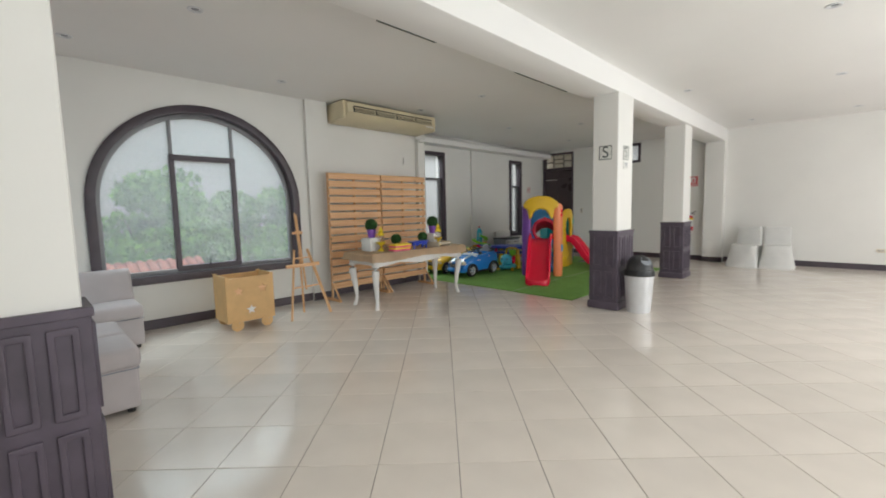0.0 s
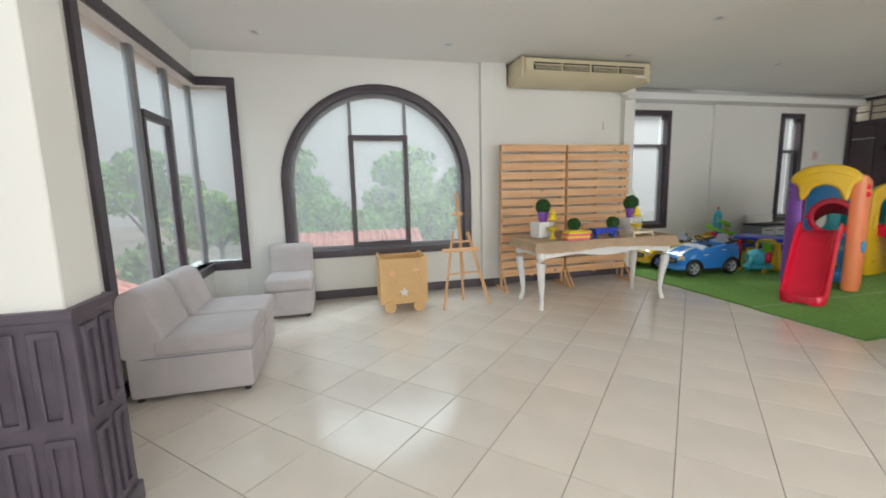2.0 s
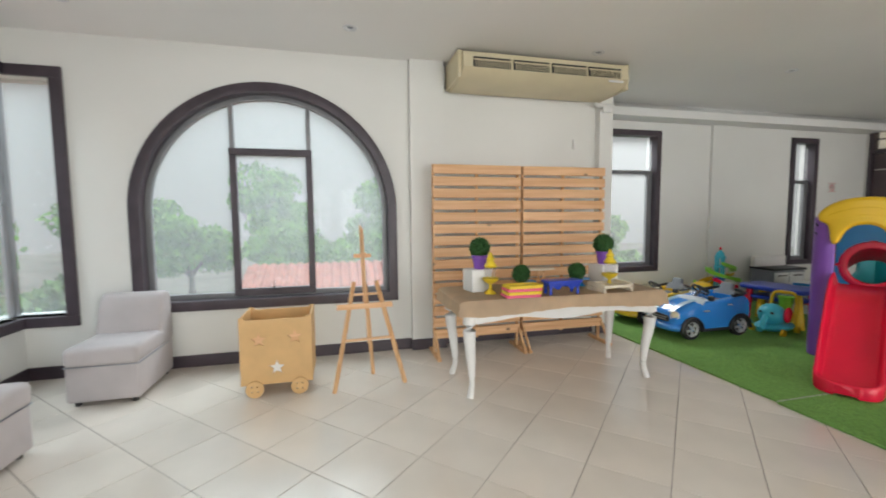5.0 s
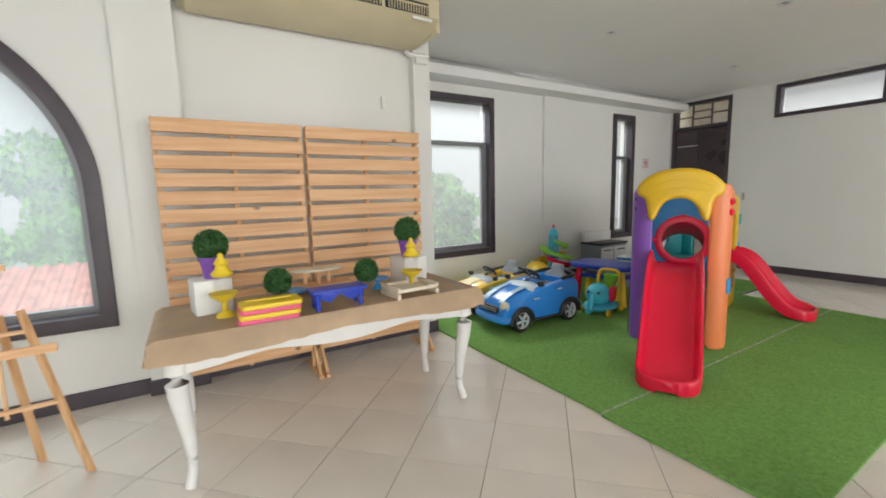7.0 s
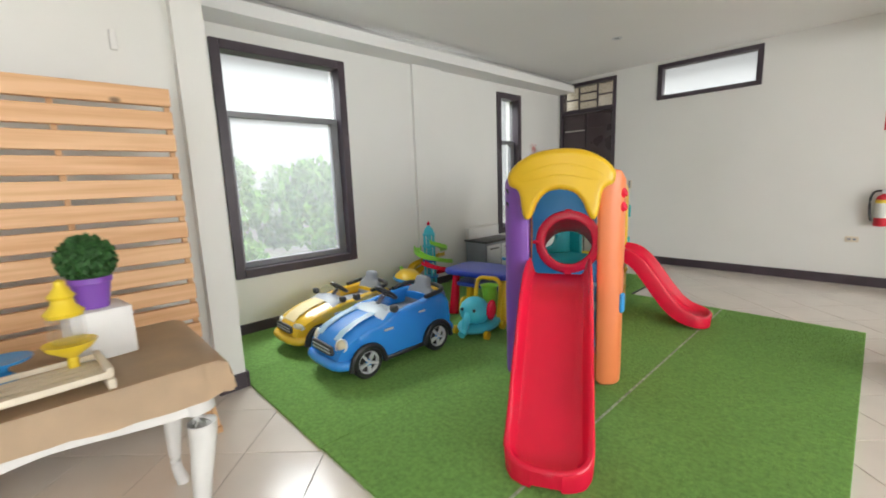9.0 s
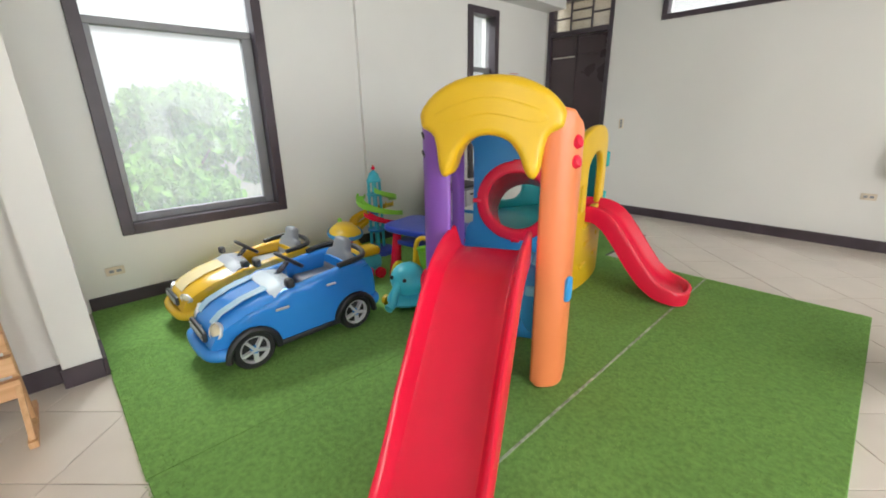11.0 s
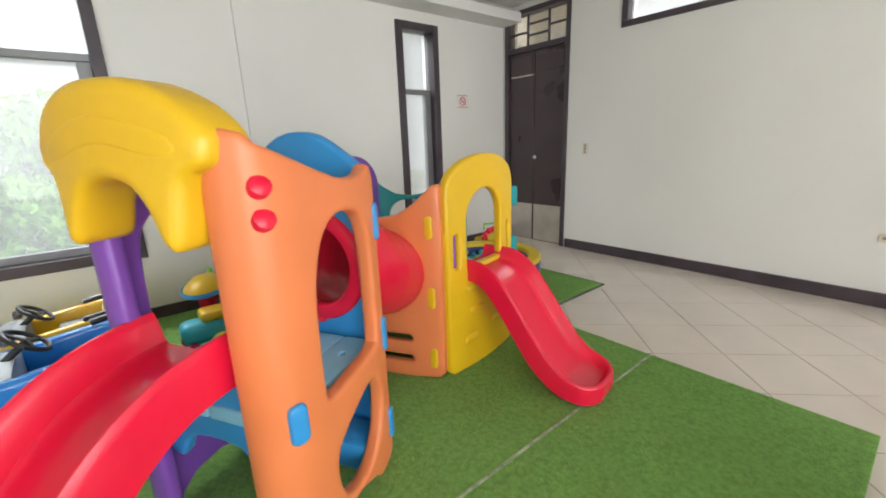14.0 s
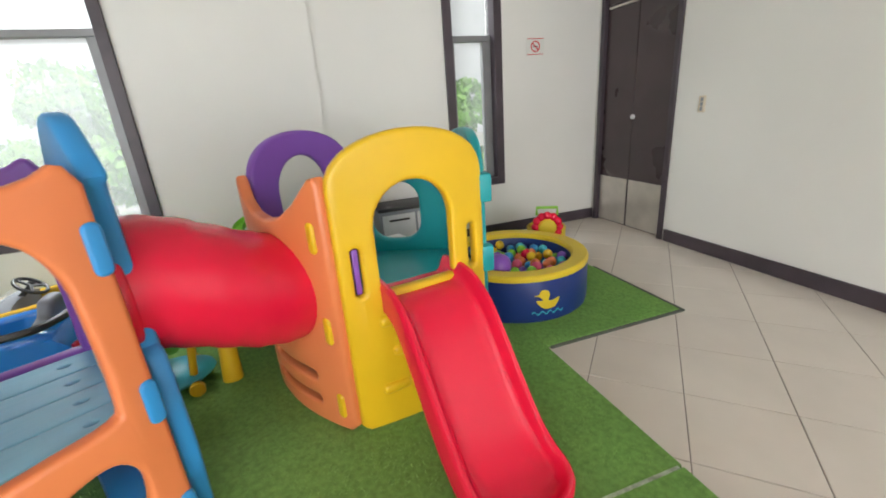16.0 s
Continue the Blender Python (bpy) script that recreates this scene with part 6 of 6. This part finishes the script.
# car ramp tower
rt = thing("ramp_tower", pose(-6.02, 7.22, 0.016, 0, 0, 20), "tall plastic toy car tower with spiral ramps", "toy tower")
part("tower_base", lathe(bmesh.new(), [(0, 0), (0.16, 0), (0.15, 0.04), (0.08, 0.06), (0, 0.06)]), TBLUE, rt)
for k in range(4):
    a = k * 1.57 + 0.78
    part("post", rod(bmesh.new(), (0.06 * math.cos(a), 0.06 * math.sin(a), 0.05), (0.05 * math.cos(a), 0.05 * math.sin(a), 0.70), 0.014, seg=10), CYAN, rt)
for k, z in enumerate((0.22, 0.40, 0.56, 0.69)):
    part("floor_disc", lathe(bmesh.new(), [(0, z), (0.085 - 0.006 * k, z), (0.088 - 0.006 * k, z + 0.02), (0, z + 0.02)]), (BLUE, TBLUE, CYAN, CYAN)[k], rt)
part("roof", lathe(bmesh.new(), [(0.06, 0.71), (0.045, 0.76), (0.015, 0.79), (0, 0.82)]), CYAN, rt)
part("flag", lathe(bmesh.new(), [(0.012, 0.80), (0.018, 0.815), (0, 0.85)]), RED, rt)


def ramp(z0, z1, turn, mt, r=0.13, sweep=3.4):
    bm = bmesh.new()
    rings = []
    for i in range(22):
        t = i / 21
        a = turn + sweep * t
        rr = r + 0.09 * t
        z = z0 + (z1 - z0) * t
        ring = []
        for d, h in ((-0.035, 0.03), (-0.028, 0.0), (0.028, 0.0), (0.035, 0.03), (0.035, -0.012), (-0.035, -0.012)):
            ring.append(bm.verts.new(((rr + d) * math.cos(a), (rr + d) * math.sin(a), z + h)))
        rings.append(ring)
    for p, q in zip(rings, rings[1:]):
        for i in range(6):
            bm.faces.new((p[i], p[(i + 1) % 6], q[(i + 1) % 6], q[i]))
    bm.faces.new(rings[0]), bm.faces.new(rings[-1])
    part("ramp", bm, mt, rt, "coloured spiral ramp")


ramp(0.55, 0.38, 3.4, GREEN)
ramp(0.48, 0.30, 0.4, YELLOW)
ramp(0.40, 0.22, 4.6, RED)
ramp(0.34, 0.10, 2.0, YELLOW, 0.16, 2.6)
ramp(0.62, 0.50, 5.3, GREEN, 0.10, 2.2)

# yellow and blue helicopter-like ride toy beside the tower
rd = thing("spinning_toy", pose(-5.86, 6.78, 0.016, 0, 0, -20), "yellow and blue plastic spinning toy with red stem", "toy")
part("canopy", lathe(bmesh.new(), [(0, 0.40), (0.10, 0.39), (0.17, 0.34), (0.18, 0.31), (0.16, 0.30), (0, 0.32)], Matrix.Diagonal((1.2, 0.75, 1, 1))), YELLOW, rd)
part("rim", lathe(bmesh.new(), [(0.19, 0.30), (0.20, 0.315), (0.19, 0.335), (0.175, 0.32)], Matrix.Diagonal((1.2, 0.75, 1, 1))), BLUE, rd)
part("stem", lathe(bmesh.new(), [(0, 0.05), (0.07, 0.05), (0.05, 0.16), (0.07, 0.30), (0, 0.30)]), RED, rd)
part("base", lathe(bmesh.new(), [(0, 0), (0.15, 0), (0.14, 0.05), (0.05, 0.07), (0, 0.07)]), YELLOW, rd)
part("knob", rod(bmesh.new(), (-0.18, 0, 0.36), (-0.23, 0, 0.38), 0.02, seg=10), GREEN, rd)
sm = thing("toy_scooter_seat", pose(-5.55, 6.72, 0.016), "small turquoise ride-on with yellow seat", "ride-on toy")
part("body", B(-0.09, 0.09, -0.17, 0.17, 0.06, 0.20, 0.05, 3), CYAN, sm)
part("seat", B(-0.08, 0.08, -0.05, 0.16, 0.19, 0.26, 0.03, 3), YELLOW, sm)
for s_ in (-1, 1):
    for yy in (-0.12, 0.12):
        part("wheel", rod(bmesh.new(), (s_ * 0.09, yy, 0.045), (s_ * 0.12, yy, 0.045), 0.045, seg=18), RED, sm)

# ball pool
PX, PY, PR = -5.10, 8.83, 0.475
pool = thing("ball_pool", pose(PX, PY, 0.016), "round soft ball pool in navy vinyl with yellow rim", "ball pool")
part("wall", lathe(bmesh.new(), [(PR - 0.10, 0.0), (PR - 0.005, 0.0), (PR, 0.02), (PR, 0.26), (PR - 0.004, 0.272), (PR - 0.096, 0.272), (PR - 0.10, 0.26), (PR - 0.10, 0.0)], seg=64), NAVY, pool, "navy blue vinyl side")
part("rim", lathe(bmesh.new(), [(PR + 0.003, 0.262), (PR + 0.003, 0.285), (PR - 0.008, 0.298), (PR - 0.092, 0.298), (PR - 0.103, 0.285), (PR - 0.103, 0.262)], seg=64), VYEL, pool, "yellow vinyl rim")
part("bottom", lathe(bmesh.new(), [(0, 0.0), (PR - 0.1, 0.0), (PR - 0.1, 0.12), (0, 0.12)], seg=48), NAVY, pool)


def on_pool(out, a0, z, name, material, label):
    bm = plate(out, (), 0.004, 0.001, 10)
    for v in bm.verts:
        a = a0 + v.co.x / PR
        rr = PR + 0.003 + v.co.z
        v.co = (rr * math.cos(a), rr * math.sin(a), z + v.co.y)
    part(name, bm, material, pool, label)


A0 = -0.08
on_pool(ring_of([(-0.075, 0.02), (-0.03, -0.03), (0.04, -0.03), (0.075, 0.025), (0.03, 0.015), (0.0, 0.02), (0.01, 0.05), (-0.005, 0.08), (-0.04, 0.085), (-0.06, 0.06), (-0.085, 0.055), (-0.055, 0.045), (-0.035, 0.02)], 4), A0, 0.12, "duck_print", VYEL, "yellow duck print")
wave = [(-0.1 + 0.2 * i / 24, 0.01 * math.sin(i * 1.05)) for i in range(25)]
on_pool(wave + [(x, y - 0.008) for x, y in wave[::-1]], A0, 0.065, "wave_print", CYAN, "pale blue wave print")
rng = random.Random(11)
ball = bmesh.new()
bmesh.ops.create_uvsphere(ball, u_segments=16, v_segments=10, radius=0.033)
bm_mesh = bpy.data.meshes.new("ball")
ball.to_mesh(bm_mesh)
ball.free()
bm_mesh.shade_smooth()
ball_meshes = []
for mt, nm in ((RED, "red"), (YELLOW, "yellow"), (CYAN, "turquoise"), (PURPLE, "purple"), (PINK, "pink"), (ORANGE, "orange"), (GREEN, "green"), (BLUE, "blue")):
    me = bm_mesh.copy()
    me.materials.append(mt)
    ball_meshes.append((me, nm))
placed = []
for layer, z in enumerate((0.14, 0.185, 0.225)):
    tries = 0
    while tries < 1200 and len(placed) < 220:
        tries += 1
        a, d = rng.uniform(0, 6.2832), (PR - 0.14) * math.sqrt(rng.random())
        p = Vector((PX + d * math.cos(a), PY + d * math.sin(a), z + 0.016 + rng.uniform(-0.012, 0.012)))
        if all((p - q).length > 0.062 for q in placed):
            placed.append(p)
            me, nm = ball_meshes[rng.randrange(8)]
            ob = new("pool_ball", me)
            ob.location = p
            tagged(ob, nm + " plastic ball lying in the ball pool", "ball", "pool balls")
big = bmesh.new()
bmesh.ops.create_uvsphere(big, u_segments=24, v_segments=16, radius=0.075)
ob = link("large_ball", big, PURPLE)
ob.location = (-4.90, 8.62, 0.31)
tagged(ob, "larger purple ball lying on the pool balls", "ball")

# toy kitchen behind the playset, seen through the openings
kt = thing("toy_kitchen", pose(-6.13, 8.40, 0.016, 0, 0, 0), "grey and white toy kitchen against the wall", "toy kitchen")
part("cabinet", B(-0.17, 0.17, -0.30, 0.30, 0, 0.48, 0.012, 2), GREY, kt)
part("worktop", B(-0.18, 0.19, -0.31, 0.31, 0.48, 0.51, 0.008, 2), BLACK, kt)
part("back_shelf", B(-0.17, -0.10, -0.30, 0.30, 0.51, 0.66, 0.008, 2), WHITE, kt)
for y0 in (-0.28, 0.01):
    d = part("cabinet_door", B(0.17, 0.182, y0, y0 + 0.27, 0.05, 0.45, 0.004, 1), CHROME, kt)
    part("handle", B(0.182, 0.20, y0 + 0.05, y0 + 0.22, 0.40, 0.415, 0.004, 1), BLACK, d)
tb = thing("toy_bin", pose(-5.45, 8.05, 0.016, 0, 0, 15), "white toy storage box with a black printed emblem", "toy box")
part("bin_body", B(-0.12, 0.12, -0.15, 0.15, 0, 0.40, 0.012, 2), WHITE, tb)
part("emblem", B(0.121, 0.124, -0.045, 0.045, 0.22, 0.31, 0.001, 1), INK, tb, "black printed emblem")
part("band", B(-0.122, 0.123, -0.152, 0.152, 0.36, 0.395, 0.004, 1), BLUE, tb)
part("band", B(-0.122, 0.123, -0.152, 0.152, 0.12, 0.15, 0.004, 1), ORANGE, tb)
# lion seat beyond the pool
ln = thing("lion_rocker", pose(-5.62, 9.42, 0.016, 0, 0, -30), "yellow plastic animal seat with red mane", "toy seat")
part("seat_shell", lathe(bmesh.new(), [(0, 0), (0.12, 0), (0.15, 0.08), (0.16, 0.24), (0.15, 0.25), (0.12, 0.12), (0, 0.10)]), VYEL, ln)
bm = bmesh.new()
for k in range(12):
    a = 2 * math.pi * k / 12
    bmesh.ops.create_uvsphere(bm, u_segments=10, v_segments=8, radius=0.035, matrix=Matrix.Translation((0.15, 0.09 * math.cos(a), 0.28 + 0.09 * math.sin(a))))
part("mane", bm, RED, ln, "red scalloped mane")
part("face", lathe(bmesh.new(), [(0, 0.03), (0.06, 0.025), (0.085, 0.0), (0, 0)], Matrix.Translation((0.16, 0, 0.28)) @ Matrix.Rotation(radians(90), 4, "Y")), VYEL, ln)
part("handle", tube(bmesh.new(), [(0.08, -0.08, 0.36), (0.08, -0.08, 0.42), (0.08, 0.08, 0.42), (0.08, 0.08, 0.36)], 0.012, 8), GREEN, ln)

# ---------------------------------------------------------------- turf and tiles
def turf(name, x0, x1, y0, y1, label):
    g = thing(name, Matrix(), label, "artificial turf", "turf mats")
    part("mat", B(x0, x1, y0, y1, 0.0, 0.016, 0.003, 1), TURF, g)
    return g


mats = [turf("turf_mat", NWEST + 0.02, -4.421, 5.035, 8.64, "green artificial turf mat laid on the tiles"),
        turf("turf_mat", -4.420, -3.555, 5.04, 8.64, "green artificial turf mat laid on the tiles"),
        turf("turf_mat", -3.548, -2.61, 5.02, 8.64, "green artificial turf mat laid on the tiles"),
        turf("turf_mat", NWEST + 0.02, -4.40, 8.644, 9.56, "green artificial turf strip under the ball pool")]
tagged(link("turf_edge", B(-4.41, -4.385, 8.66, 9.57, 0, 0.012), EDGE), "dark backing strip at the turf edge", "edge strip", kind="structure")
tagged(link("turf_edge", B(-5.2, -4.385, 9.56, 9.585, 0, 0.012), EDGE), "dark backing strip at the turf edge", "edge strip", kind="structure")
tagged(link("turf_seam", B(-3.558, -3.545, 5.03, 8.62, 0.012, 0.0185), SEAM), "worn pale seam between two turf mats", "seam", kind="structure")
rng = random.Random(4)
verts, faces = [], []
for i in range(60000):
    x, y = rng.uniform(-5.6, -2.615), rng.uniform(5.03, 8.63)
    if i % 6 == 0:
        x, y = rng.uniform(-5.6, -4.42), rng.uniform(8.6, 9.55)
    a, h, w_ = rng.uniform(0, 6.28), rng.uniform(0.006, 0.013), 0.0022
    lx, ly = rng.gauss(0, 0.005), rng.gauss(0, 0.005)
    k = len(verts)
    verts += [(x - w_ * math.cos(a), y - w_ * math.sin(a), 0.014), (x + w_ * math.cos(a), y + w_ * math.sin(a), 0.014), (x + lx, y + ly, 0.015 + h)]
    faces.append((k, k + 1, k + 2))
me = bpy.data.meshes.new("turf_blades")
me.from_pydata(verts, [], faces)
me.materials.append(BLADE)
tagged(new("turf_blades", me), "short green plastic blades of the turf", "turf", kind="stuff")

# floor tiles, laid at 45 degrees
PITCH, GAP = 0.3965, 0.0035
half = (PITCH - GAP) / 2
bm = bmesh.new()
c = 0.0022
lo = [bm.verts.new((sx * half, sy * half, -0.006)) for sx, sy in ((-1, -1), (1, -1), (1, 1), (-1, 1))]
mid = [bm.verts.new((sx * half, sy * half, -c * 0.6)) for sx, sy in ((-1, -1), (1, -1), (1, 1), (-1, 1))]
hi = [bm.verts.new((sx * (half - c), sy * (half - c), 0)) for sx, sy in ((-1, -1), (1, -1), (1, 1), (-1, 1))]
for i in range(4):
    j = (i + 1) % 4
    bm.faces.new((lo[i], lo[j], mid[j], mid[i]))
    bm.faces.new((mid[i], mid[j], hi[j], hi[i]))
bm.faces.new(hi)
tile_mesh = bpy.data.meshes.new("tile")
bm.to_mesh(tile_mesh)
bm.free()
tile_mesh.materials.append(TILE)
TX, TY = -1.319, 1.401
spotsT = []
for i in range(-30, 31):
    for j in range(-30, 31):
        a, b = (i + 0.5) * PITCH, (j + 0.5) * PITCH
        x, y = TX + (a - b) * 0.70711, TY + (a + b) * 0.70711
        if not (-6.7 < x < 2.9 and -0.62 < y < 10.76):
            continue
        if x < -5.72 and y < 4.75:
            continue
        if x < -2.9 and 5.35 < y < 8.35 or x < -4.7 and 8.3 < y < 9.25:
            continue
        spotsT.append((math.hypot(x + 2.2, (y - 3.2) * 0.75), x, y))
spotsT.sort()
rest_v, rest_f = [], []
turn45 = Matrix.Rotation(radians(45), 4, "Z")
base_v = [v.co.copy() for v in tile_mesh.vertices]
base_f = [tuple(p.vertices) for p in tile_mesh.polygons]
for k, (_, x, y) in enumerate(spotsT):
    m = Matrix.Translation((x, y, 0)) @ turn45
    if k < 300:
        ob = new("tile", tile_mesh)
        ob.parent = floor
        ob.matrix_basis = m
    else:
        n = len(rest_v)
        rest_v += [m @ v for v in base_v]
        rest_f += [tuple(n + q for q in f) for f in base_f]
me = bpy.data.meshes.new("tiles")
me.from_pydata(rest_v, [], rest_f)
me.materials.append(TILE)
ob = new("tiles", me)
ob.parent = floor
ob["kind"] = "stuff"
